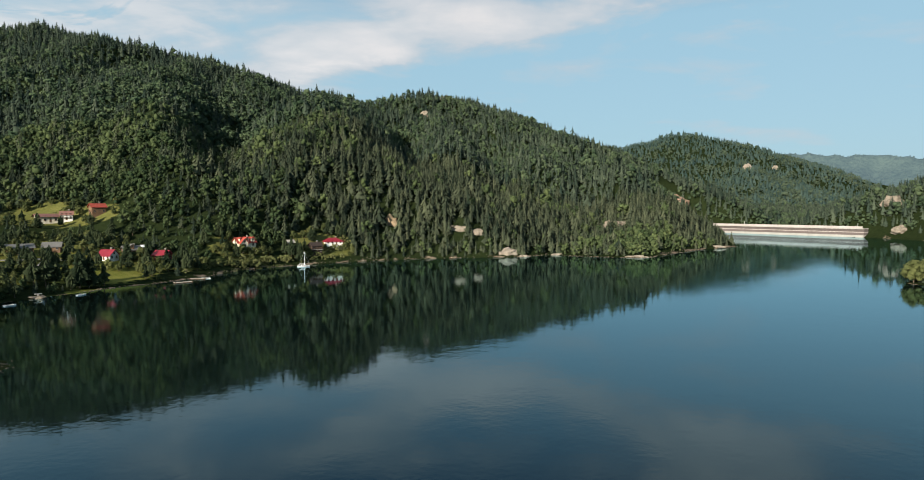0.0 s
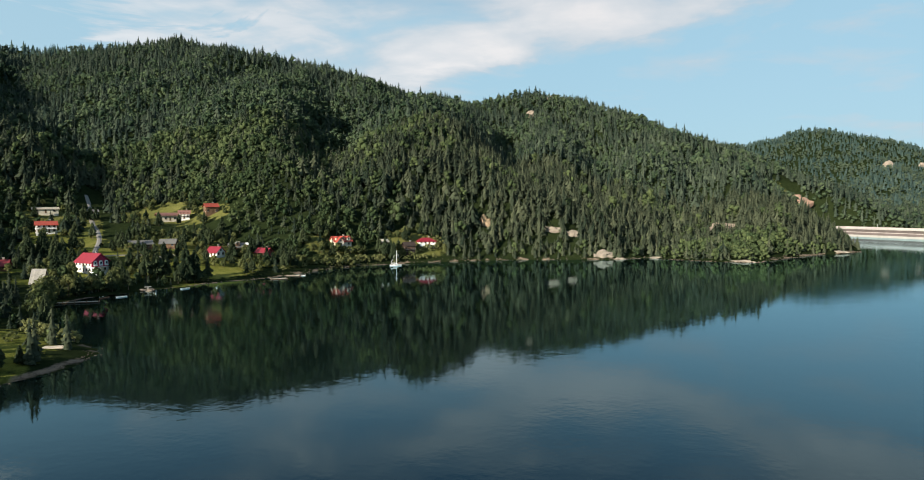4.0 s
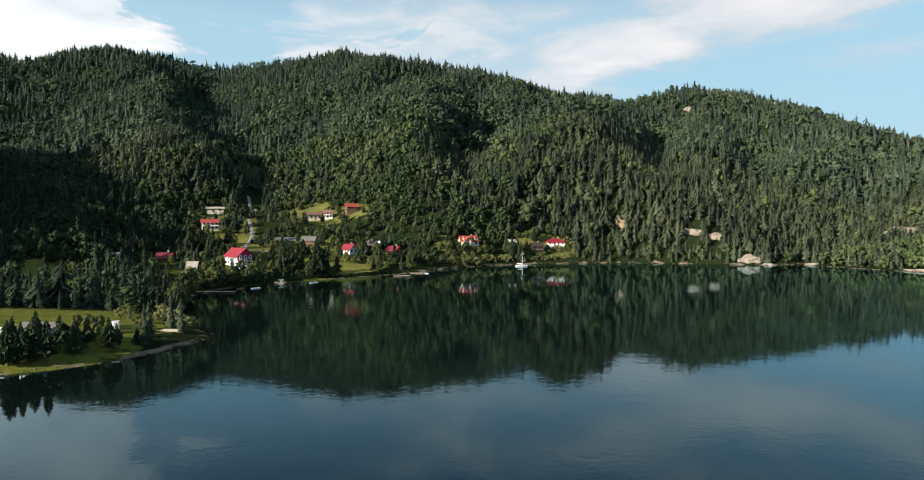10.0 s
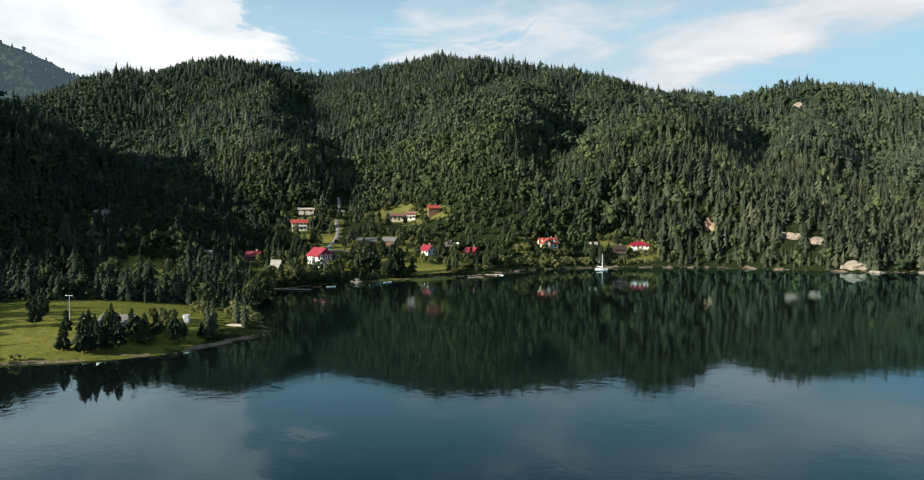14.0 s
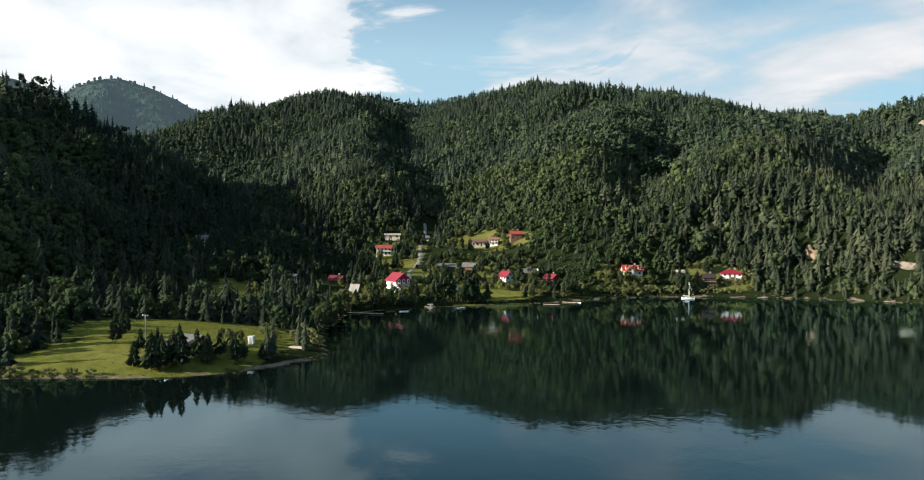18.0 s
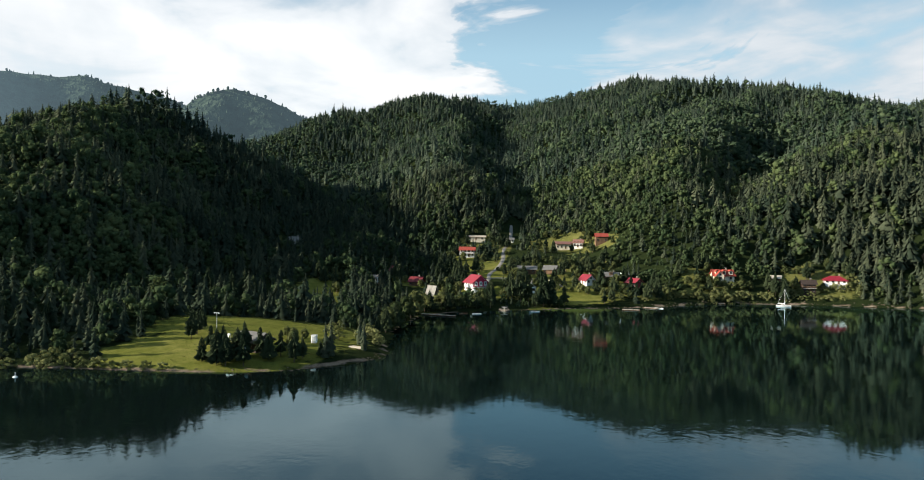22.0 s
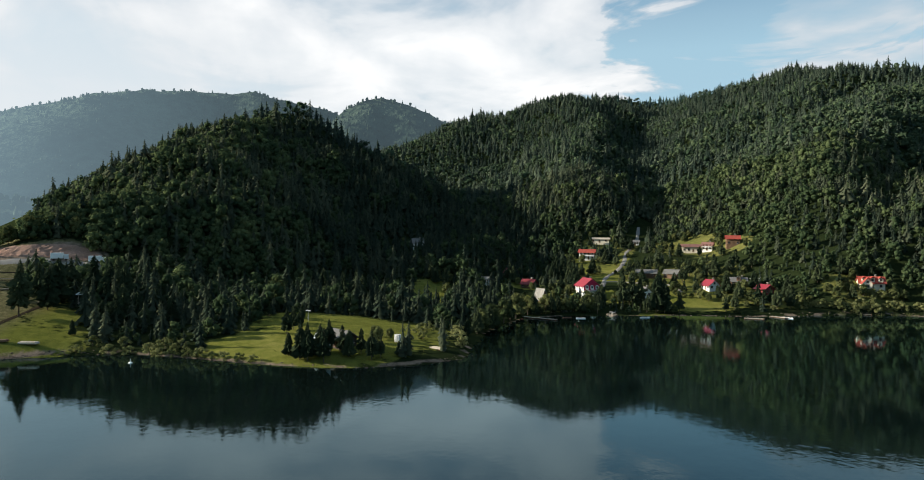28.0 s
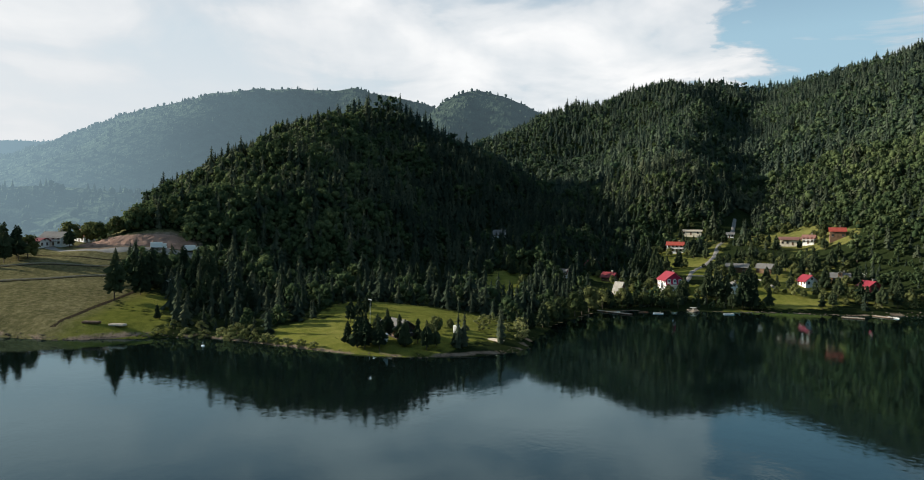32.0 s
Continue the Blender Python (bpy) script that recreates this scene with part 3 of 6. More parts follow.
def leafy_share(x, y, z):
    """How much of the wood is broadleaf: most on the warm middle slopes and low on the shores."""
    s = 0.33 + 0.33 * waves(x, y, 150, 21) + 0.25 * waves(x, y, 50, 22)
    s += 0.42 * np.exp(-(((x + 250) / 130) ** 2 + ((y - 590) / 190) ** 2))
    s += 0.25 * np.exp(-(((x + 430) / 160) ** 2 + ((y - 900) / 160) ** 2))
    s += 0.85 * np.exp(-(((x - 110) / 60) ** 2 + ((y - 455) / 26) ** 2))
    s += 0.35 * np.exp(-(((x - 175) / 40) ** 2 + ((y - 510) / 40) ** 2))
    s += 0.50 * np.exp(-(((x + 300) / 90) ** 2 + ((y - 60) / 55) ** 2))
    s -= 0.45 * np.exp(-(((x + 20) / 80) ** 2 + ((y - 480) / 60) ** 2))
    s -= 0.25 * np.exp(-(((x + 220) / 80) ** 2 + ((y - 165) / 70) ** 2))
    s += 0.35 * np.exp(-(((x + 130) / 60) ** 2 + ((y - 372) / 22) ** 2))
    s -= 0.25 * np.clip((-x - 235) / 60, 0, 1) * np.clip((360 - y) / 60, 0, 1) * np.clip((y - 190) / 30, 0, 1)
    s -= 0.30 * np.clip((x + 110) / 60, 0, 1) * np.clip((700 - y) / 80, 0, 1)
    s -= 0.30 * np.clip((z - 190) / 60, 0, 1)
    return np.clip(s, 0.06, 0.80)


CENTRE = (40.0, 35.0)
VILLAGE_ROAD = [(-196, 268), (-210, 284), (-220, 293), (-232, 312), (-246, 330), (-262, 345), (-280, 366), (-296, 386), (-320, 420)]
HOUSE_SITES = [(-196, 262), (-171, 320), (-152, 336), (-123, 374), (-80, 411), (-272, 322), (-307, 361), (-285, 374), (-233, 372), (-225, 378), (-209, 381), (-209, 313), (-199, 322),
               (-180, 285), (-169, 338), (-232, 251), (-337, 232), (-88, 397), (-199, 236)]
bands = [(0, 400, 4.8, SPRUCE_NEAR, LEAFY_NEAR, (-600, -60), (300, 660), 0),
         (400, 590, 4.9, SPRUCE_HALF, LEAFY_HALF, (-600, -160), (450, 660), 0),
         (590, 1300, 7.8, SPRUCE_MID, LEAFY_MID, (-1150, -350), (700, 1280), 1),
         (1300, 3000, 14.0, SPRUCE_FAR, LEAFY_FAR, (-1700, 0), (1300, 2850), 2)]
HILLS = [("valley_side", -9999, -250, -9999, 330), ("middle_hill", -9999, -60, 330, 9999), ("north_hill", -60, 9999, 330, 9999), ("near_shore", -250, 9999, -9999, 330)]
for turn_no, (r0, r1, gap, conifers, leafies, lo, hi, band) in enumerate(bands):
    x, y, rng = scatter(lo, hi, gap, 40 + turn_no)
    z, d = sample(ZZ, x, y), sample(SHORE, x, y)
    dist = np.hypot(x - CENTRE[0], y - CENTRE[1])
    keep = (dist >= r0) & (dist < r1) & (d > np.where(y > 400, 0.8, 3.0)) & (sample(OPEN, x, y) + 0.25 * waves(x, y, 25, 9) < 0.42) & (z > 0.5)
    # beyond the ridges, out of every view, the wood is thinned
    keep &= ~((y > 1330) & (x < 150)) & ~((dist > 1450) & (x < -200) & (z < 120)) & ~((x < -1000) & (y > 950)) & ~((x > 600) & (y < 1000)) & ~((x > 320) & (y < 560)) & ~((x < -345) & (y < 15) & (dist < 1000))
    keep &= ~((np.abs((y - 682) - (402 - x) * 1.6 + 14) < 30) & (x > 262) & (x < 425))
    x, y, z, d = x[keep], y[keep], z[keep], d[keep]
    # the far sides of the ridges, turned away from the lake, are wooded more thinly
    behind = np.zeros(x.size, bool)
    for k in np.linspace(0.15, 0.97, 42):
        behind |= sample(ZZ, CENTRE[0] + (x - CENTRE[0]) * k, CENTRE[1] + (y - CENTRE[1]) * k) > 33 + (z + 17 - 33) * k + 3
    keep = ~behind | (rng.random(x.size) < 0.04)
    x, y, z, d = x[keep], y[keep], z[keep], d[keep]
    # in the village the wood is thin, and stands clear of the fronts of the houses
    garden = np.clip(1.6 - 1.15 * np.hypot((x + 205) / 88, (y - 318) / 68), 0, 1)
    keep = rng.random(x.size) > 0.45 * garden
    keep &= ~((d < 15) & (x > -142) & (x < -72) & (y > 322) & (y < 425))
    for hx, hy in HOUSE_SITES:
        u, v = (x - hx) * 0.66 - (y - hy) * 0.75, (x - hx) * 0.75 + (y - hy) * 0.66
        keep &= ~((u > -6) & (u < 27) & (np.abs(v) < 8.5))
    for hx, hy in ((-49, 450), (-5, 457), (9, 455), (30, 438), (128, 548)):
        u, v = (x - hx) * 0.16 - (y - hy) * 0.987, (x - hx) * 0.987 + (y - hy) * 0.16
        keep &= ~((u > -4) & (u < 15) & (np.abs(v) < 4.5))
    for (ax, ay), (bx, by) in zip(VILLAGE_ROAD, VILLAGE_ROAD[1:]):
        ex, ey = bx - ax, by - ay
        k = np.clip(((x - ax) * ex + (y - ay) * ey) / (ex * ex + ey * ey), 0, 1)
        keep &= np.hypot(x - ax - k * ex, y - ay - k * ey) > 7.5
    x, y, z, d, garden = x[keep], y[keep], z[keep], d[keep], garden[keep]
    leafy = rng.random(x.size) < leafy_share(x, y, z)
    tall = np.where(leafy, rng.uniform(6.5, 12, x.size), rng.uniform(7.5, 16.5, x.size)) * (1 + 0.12 * waves(x, y, 60, 31)) * np.clip(0.55 + d / 60, 0.6, 1) * (1 + 0.12 * band)
    tall *= np.where(rng.random(x.size) < 0.10, 1.3, 1.0) * (1 - 0.35 * garden)
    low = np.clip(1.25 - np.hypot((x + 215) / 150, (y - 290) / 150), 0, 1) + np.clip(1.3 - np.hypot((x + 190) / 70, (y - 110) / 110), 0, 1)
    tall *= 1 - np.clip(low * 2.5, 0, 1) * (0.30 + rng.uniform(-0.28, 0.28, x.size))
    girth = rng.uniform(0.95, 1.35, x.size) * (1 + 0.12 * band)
    # sunlit north hill: its brightness painted in as a lighter tint
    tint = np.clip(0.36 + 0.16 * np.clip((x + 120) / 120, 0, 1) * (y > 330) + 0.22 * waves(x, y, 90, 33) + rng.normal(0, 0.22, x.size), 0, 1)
    # hill shade behind the spit and up the valley painted in as darker tint
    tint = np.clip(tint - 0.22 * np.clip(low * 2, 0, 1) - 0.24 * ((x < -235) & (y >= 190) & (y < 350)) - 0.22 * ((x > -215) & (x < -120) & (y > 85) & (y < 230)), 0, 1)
    for hill, x0, x1, y0, y1 in HILLS:
        inside = (x >= x0) & (x < x1) & (y >= y0) & (y < y1)
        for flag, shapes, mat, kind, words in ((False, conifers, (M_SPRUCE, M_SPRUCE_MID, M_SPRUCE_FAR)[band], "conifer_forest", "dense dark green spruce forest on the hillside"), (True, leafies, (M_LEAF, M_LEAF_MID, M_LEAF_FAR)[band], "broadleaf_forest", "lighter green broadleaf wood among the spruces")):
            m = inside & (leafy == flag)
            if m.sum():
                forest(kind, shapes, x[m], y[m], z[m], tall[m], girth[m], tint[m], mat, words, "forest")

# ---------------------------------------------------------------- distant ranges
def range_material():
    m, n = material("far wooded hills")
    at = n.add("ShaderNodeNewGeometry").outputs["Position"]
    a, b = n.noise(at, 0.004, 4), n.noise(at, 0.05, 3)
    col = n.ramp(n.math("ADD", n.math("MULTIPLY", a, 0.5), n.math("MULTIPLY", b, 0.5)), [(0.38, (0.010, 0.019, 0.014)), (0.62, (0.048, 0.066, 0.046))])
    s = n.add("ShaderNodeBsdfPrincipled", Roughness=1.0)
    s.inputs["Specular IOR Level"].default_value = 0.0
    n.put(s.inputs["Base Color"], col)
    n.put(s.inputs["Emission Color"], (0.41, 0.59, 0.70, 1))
    # air haze painted as emission: most towards the sun and with distance
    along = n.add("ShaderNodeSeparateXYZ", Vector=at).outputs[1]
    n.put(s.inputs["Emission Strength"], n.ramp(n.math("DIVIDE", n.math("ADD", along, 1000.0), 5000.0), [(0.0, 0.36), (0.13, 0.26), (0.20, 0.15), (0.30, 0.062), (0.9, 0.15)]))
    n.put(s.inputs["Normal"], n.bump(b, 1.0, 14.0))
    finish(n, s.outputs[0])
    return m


M_FAR_HAZE = range_material()


BACK_SPRUCE = [spruce_shape(s, 4, 0.26, core=4, thick=0.8) for s in (16, 17)]
BACK_LEAFY = [(ICO_V * np.random.default_rng(s).uniform(0.72, 1.15, (12, 1)) * np.array((0.36, 0.36, 0.5)) + np.array((0, 0, 0.42)), np.array(ICO_F)) for s in (16, 17, 18)]


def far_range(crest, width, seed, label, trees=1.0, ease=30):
    """A long wooded ridge far off, as a rough roof-shaped sheet with a toothed crest."""
    pts, rng = [], np.random.default_rng(seed)
    soft_line = np.array(crest, float)
    for _ in range(3):
        q = np.empty((2 * len(soft_line) - 2, 3))
        q[0::2], q[1::2] = 0.75 * soft_line[:-1] + 0.25 * soft_line[1:], 0.25 * soft_line[:-1] + 0.75 * soft_line[1:]
        soft_line = np.vstack([soft_line[:1], q, soft_line[-1:]])
    crest = [tuple(p) for p in soft_line]
    for (a, b) in zip(crest, crest[1:]):
        n = max(1, int(math.dist(a[:2], b[:2]) / 12))
        for k in range(n):
            pts.append([a[i] + (b[i] - a[i]) * k / n for i in range(3)])
    p = np.array(pts)
    for _ in range(ease):
        p[1:-1, 2] = (p[:-2, 2] + p[1:-1, 2] + p[2:, 2]) / 3
    tang = np.gradient(p[:, :2], axis=0)
    tang /= np.linalg.norm(tang, axis=1)[:, None]
    for _ in range(40):
        tang[1:-1] = (tang[:-2] + tang[1:-1] + tang[2:]) / 3
    tang /= np.linalg.norm(tang, axis=1)[:, None]
    side = np.stack([tang[:, 1], -tang[:, 0]], 1)
    rows = []
    cross = np.linspace(-1, 1, 61)
    step = np.concatenate([[0], np.cumsum(np.hypot(*np.diff(p[:, :2], axis=0).T))])
    for u in cross:
        f = (1 - abs(u)) ** 1.15
        x, y = p[:, 0] + side[:, 0] * u * width, p[:, 1] + side[:, 1] * u * width
        # spurs and hollows down both flanks
        hollow = np.abs(np.sin(step * math.pi / (0.42 * width) + seed + 1.6 * u + 0.8 * waves(x, y, width * 0.8, seed + 2)))
        z = p[:, 2] * (f - 0.36 * (1 - hollow) * f * (1 - f) * 1.8) + waves(x, y, width * 0.7, seed) * 0.045 * width * f * (1 - f) * 2 + waves(x, y, width * 0.16, seed + 1) * 0.008 * width * f - 4
        rows.append(np.stack([x, y, z], 1))
    v = np.stack(rows)
    idx = np.arange(v.shape[0] * v.shape[1]).reshape(v.shape[:2])
    q = np.stack([idx[:-1, :-1], idx[:-1, 1:], idx[1:, 1:], idx[1:, :-1]], -1).reshape(-1, 4)
    smooth = np.ones(len(q), bool)
    me = sheet("distant_hills", v.reshape(-1, 3).tolist(), q.tolist(), M_FAR_HAZE)
    me.polygons.foreach_set("use_smooth", smooth)
    # the wood on the flank that looks towards the lake, and along the crest
    n = int(trees * step[-1] * width * 0.75 / 14.0 ** 2)
    if side[len(p) // 2] @ (np.array([40.0, 35.0]) - p[len(p) // 2, :2]) < 0:
        v = v[::-1]
    i, j = rng.uniform(28.5, 54, n), rng.uniform(0, len(p) - 1.01, n)
    i[: n // 7] = rng.uniform(28.5, 31.5, n // 7)
    i0, j0 = i.astype(int), j.astype(int)
    fi, fj = (i - i0)[:, None], (j - j0)[:, None]
    at = v[i0, j0] * (1 - fi) * (1 - fj) + v[i0 + 1, j0] * fi * (1 - fj) + v[i0, j0 + 1] * (1 - fi) * fj + v[i0 + 1, j0 + 1] * fi * fj
    leafy = rng.random(n) < 0.5 + 0.4 * waves(at[:, 0], at[:, 1], 160, seed + 5)
    for flag, shapes in ((True, BACK_LEAFY), (False, BACK_SPRUCE)):
        m = leafy == flag
        k = int(m.sum())
        forest("distant_forest", shapes, at[m, 0], at[m, 1], at[m, 2], rng.uniform(6.5, 11.5, k), rng.uniform(0.9, 1.3, k), rng.random(k), M_FAR_HAZE, "hazy wood on distant hills", "forest")
    return tagged(new("distant_hills", me), label, "hills", kind="structure")


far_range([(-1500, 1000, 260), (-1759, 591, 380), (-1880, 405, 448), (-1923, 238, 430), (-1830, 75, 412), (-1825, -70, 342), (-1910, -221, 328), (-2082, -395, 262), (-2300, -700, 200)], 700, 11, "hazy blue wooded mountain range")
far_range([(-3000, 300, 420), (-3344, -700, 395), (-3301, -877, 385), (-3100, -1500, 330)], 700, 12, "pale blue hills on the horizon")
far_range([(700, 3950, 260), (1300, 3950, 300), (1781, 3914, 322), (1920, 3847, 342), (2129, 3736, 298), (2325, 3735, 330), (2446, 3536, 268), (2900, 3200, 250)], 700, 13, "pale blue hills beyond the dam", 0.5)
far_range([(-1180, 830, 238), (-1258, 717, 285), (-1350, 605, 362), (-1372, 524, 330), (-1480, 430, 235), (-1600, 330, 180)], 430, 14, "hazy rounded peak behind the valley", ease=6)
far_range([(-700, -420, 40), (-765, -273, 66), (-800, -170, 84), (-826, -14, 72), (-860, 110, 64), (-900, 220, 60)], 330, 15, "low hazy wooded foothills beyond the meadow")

# ---------------------------------------------------------------- building blocks


def part(name, bm, mat, parent, label=""):
    me = bpy.data.meshes.new(name)
    bm.to_mesh(me)
    bm.free()
    me.materials.append(mat)
    ob = new(name, me)
    ob.parent = parent
    if label:
        tagged(ob, label)
    return ob


def box(bm, x0, x1, y0, y1, z0, z1, bevel=0.0):
    r = bmesh.ops.create_cube(bm, size=1.0)
    for v in r["verts"]:
        v.co = Vector(((v.co.x + 0.5) * (x1 - x0) + x0, (v.co.y + 0.5) * (y1 - y0) + y0, (v.co.z + 0.5) * (z1 - z0) + z0))
    if bevel:
        edges = {e for v in r["verts"] for e in v.link_edges}
        bmesh.ops.bevel(bm, geom=list(edges), offset=bevel, segments=1, affect="EDGES")
    return r["verts"]


def boxed(*a, **k):
    bm = bmesh.new()
    box(bm, *a, **k)
    return bm


def place(name, x, y, yaw, label, category, group="", lift=0.0, z=None):
    """An empty at the foot of a thing, on the ground."""
    ob = new(name)
    ob.matrix_world = pose(x, y, (height(x, y) if z is None else z) + lift, 0, 0, yaw)
    return tagged(ob, label, category, group)


def gable_roof(w, d, rise, over, thick, hip=0.0):
    """Two roof slabs along x with overhang; hip draws the ridge ends in."""
    bm = bmesh.new()
    hw, hd = w / 2 + over, d / 2 + over
    drop = rise * over / (d / 2)
    r = w / 2 + over - hip
    low = [(-hw, -hd, -drop), (hw, -hd, -drop), (hw, hd, -drop), (-hw, hd, -drop)]
    top = [(-r, 0, rise), (r, 0, rise)]
    a = [bm.verts.new(p) for p in low + top]
    b = [bm.verts.new((p[0], p[1], p[2] + thick)) for p in low + top]
    for q in ((0, 1, 5, 4), (2, 3, 4, 5)):
        bm.faces.new([b[i] for i in q])
        bm.faces.new([a[i] for i in reversed(q)])
    if hip:
        for q in ((1, 2, 5), (3, 0, 4)):
            bm.faces.new([b[i] for i in q])
            bm.faces.new([a[i] for i in reversed(q)])
        ring = (0, 1, 2, 3)
    else:
        ring = (0, 1, 5, 2, 3, 4)
    for i, j in zip(ring, ring[1:] + ring[:1]):
        bm.faces.new((a[i], a[j], b[j], b[i]))
    bmesh.ops.recalc_face_normals(bm, faces=bm.faces)
    return bm


def gable_walls(w, d, h, rise, base=-2.5):
    """House body closed to the ridge on both ends."""
    bm = bmesh.new()
    lo = [(-w / 2, -d / 2, base), (w / 2, -d / 2, base), (w / 2, d / 2, base), (-w / 2, d / 2, base)]
    hi = [(x, y, h) for x, y, _ in lo]
    v = [bm.verts.new(p) for p in lo + hi] + [bm.verts.new((-w / 2, 0, h + rise)), bm.verts.new((w / 2, 0, h + rise))]
    for q in ((0, 1, 5, 4), (2, 3, 7, 6), (1, 2, 6, 9, 5), (3, 0, 4, 8, 7), (3, 2, 1, 0), (4, 5, 9, 8), (6, 7, 8, 9)):
        bm.faces.new([v[i] for i in q])
    bmesh.ops.recalc_face_normals(bm, faces=bm.faces)
    return bm


def window(parent, x, z, face, w=1.1, h=1.3, out=0.0, frame_mat=None, kind="window"):
    """A framed window with a pane and sill on a wall: face is (axis, wall place, sign)."""
    ax, at, sg = face
    f = bmesh.new()

    def slab(bm, u0, u1, z0, z1, o0, o1):
        o0, o1 = sorted((at + sg * o0, at + sg * o1))
        if ax == "y":
            box(bm, u0, u1, o0, o1, z0, z1)
        else:
            box(bm, o0, o1, u0, u1, z0, z1)
    t = 0.10
    for u0, u1, z0, z1 in ((x - w / 2, x - w / 2 + t, z, z + h), (x + w / 2 - t, x + w / 2, z, z + h), (x - w / 2 + t, x + w / 2 - t, z, z + t), (x - w / 2 + t, x + w / 2 - t, z + h - t, z + h), (x - 0.04, x + 0.04, z + t, z + h - t)):
        slab(f, u0, u1, z0, z1, 0.0, 0.09)
    win = part(kind, f, frame_mat or M_WOOD, parent)
    p = bmesh.new()
    slab(p, x - w / 2 + t, x + w / 2 - t, z + t, z + h - t, 0.0, 0.04)
    part("pane", p, M_GLASS, win)
    if kind == "window":
        s = bmesh.new()
        slab(s, x - w / 2 - 0.08, x + w / 2 + 0.08, z - 0.07, z, 0.0, 0.18)
        part("sill", s, M_CONCRETE, win)
    return win


def house(x, y, yaw, w, d, h, rise, roof, wall, label, hip=0.0, storeys=1, cols=3, chimney=True, over=0.7, dormers=0, balcony=False, name="house", lift=0.0, attic=True, porch=False):
    """A house: x runs along the ridge, the front is -y."""
    ob = place(name, x, y, yaw, label, "house", "houses of the village", lift)
    part("wall", gable_walls(w, d, h, 0.001 if hip else rise), wall, ob)
    r = part("roof", gable_roof(w, d, rise, over, 0.18, hip), roof, ob)
    r.location.z = h
    floor = h / storeys
    for s in range(storeys):
        for k in range(cols):
            px = (k + 0.5) / cols * w - w / 2
            if s == 0 and k == cols // 2:
                dr = part("door", boxed(px - 0.5, px + 0.5, -d / 2 - 0.06, -d / 2, 0.0, 2.05), M_WOOD, ob)
                part("door_handle", boxed(px + 0.32, px + 0.42, -d / 2 - 0.11, -d / 2 - 0.06, 1.0, 1.06), M_METAL, dr)
            else:
                window(ob, px, s * floor + 0.9, ("y", -d / 2, -1))
            if s or k != cols // 2:
                window(ob, px, s * floor + 0.9, ("y", d / 2, 1))
        for sg in (-1, 1):
            for k in range(2):
                window(ob, (k - 0.5) * d * 0.5, s * floor + 0.9, ("x", sg * w / 2, sg))
    if attic and not hip:
        for sg in (-1, 1):
            window(ob, 0.0, h + rise * 0.15, ("x", sg * w / 2, sg), 1.0, 1.1)
    if chimney:
        c = part("chimney", boxed(w * 0.2 - 0.35, w * 0.2 + 0.35, 0.3, 1.0, h + rise * 0.3, h + rise + 0.9), M_STONE, ob)
        part("chimney_cap", boxed(w * 0.2 - 0.45, w * 0.2 + 0.45, 0.2, 1.1, h + rise + 0.9, h + rise + 1.05), M_CONCRETE, c)
    for k in range(dormers):
        px = (k + 0.5) / dormers * w - w / 2
        dz = h + rise * 0.12
        body = part("dormer", boxed(px - 0.9, px + 0.9, -d / 2 + 0.1, -d * 0.12, dz, dz + 1.7), wall, ob)
        window(body, px, dz + 0.45, ("y", -d / 2 + 0.1, -1), 1.0, 1.0, kind="dormer_window")
        g = gable_roof(d * 0.46, 1.8, 0.8, 0.25, 0.12)
        bmesh.ops.rotate(g, verts=g.verts, cent=(0, 0, 0), matrix=Matrix.Rotation(math.pi / 2, 3, "Z"))
        bmesh.ops.translate(g, verts=g.verts, vec=(px, -d * 0.27, dz + 1.7))
        part("dormer_roof", g, roof, body)
    if balcony:
        bz = floor
        slab = part("balcony", boxed(-w / 2, w / 2, -d / 2 - 1.3, -d / 2, bz - 0.15, bz), M_CONCRETE, ob)
        rail = bmesh.new()
        box(rail, -w / 2, w / 2, -d / 2 - 1.3, -d / 2 - 1.22, bz + 0.9, bz + 1.0)
        for k in range(int(w / 0.6) + 1):
            px = -w / 2 + 0.05 + k * (w - 0.1) / int(w / 0.6)
            box(rail, px - 0.03, px + 0.03, -d / 2 - 1.29, -d / 2 - 1.23, bz, bz + 0.9)
        part("balcony_railing", rail, M_WOOD, slab)
    if porch:
        pr = part("porch_roof", boxed(-w / 2 + 0.3, w / 2 - 0.3, -d / 2 - 2.4, -d / 2, h - 0.45, h - 0.3), roof, ob)
        for k in range(4):
            px = -w / 2 + 0.5 + k * (w - 1.0) / 3
            part("porch_post", boxed(px - 0.1, px + 0.1, -d / 2 - 2.3, -d / 2 - 2.1, -0.4, h - 0.45), M_WOOD, ob)
    return ob

# ---------------------------------------------------------------- the dam
def along(ax, ay, bx, by):
    """Pose at a with x towards b, and the length between them."""
    return pose(ax, ay, 0, 0, 0, math.degrees(math.atan2(by - ay, bx - ax))), math.hypot(bx - ax, by - ay)


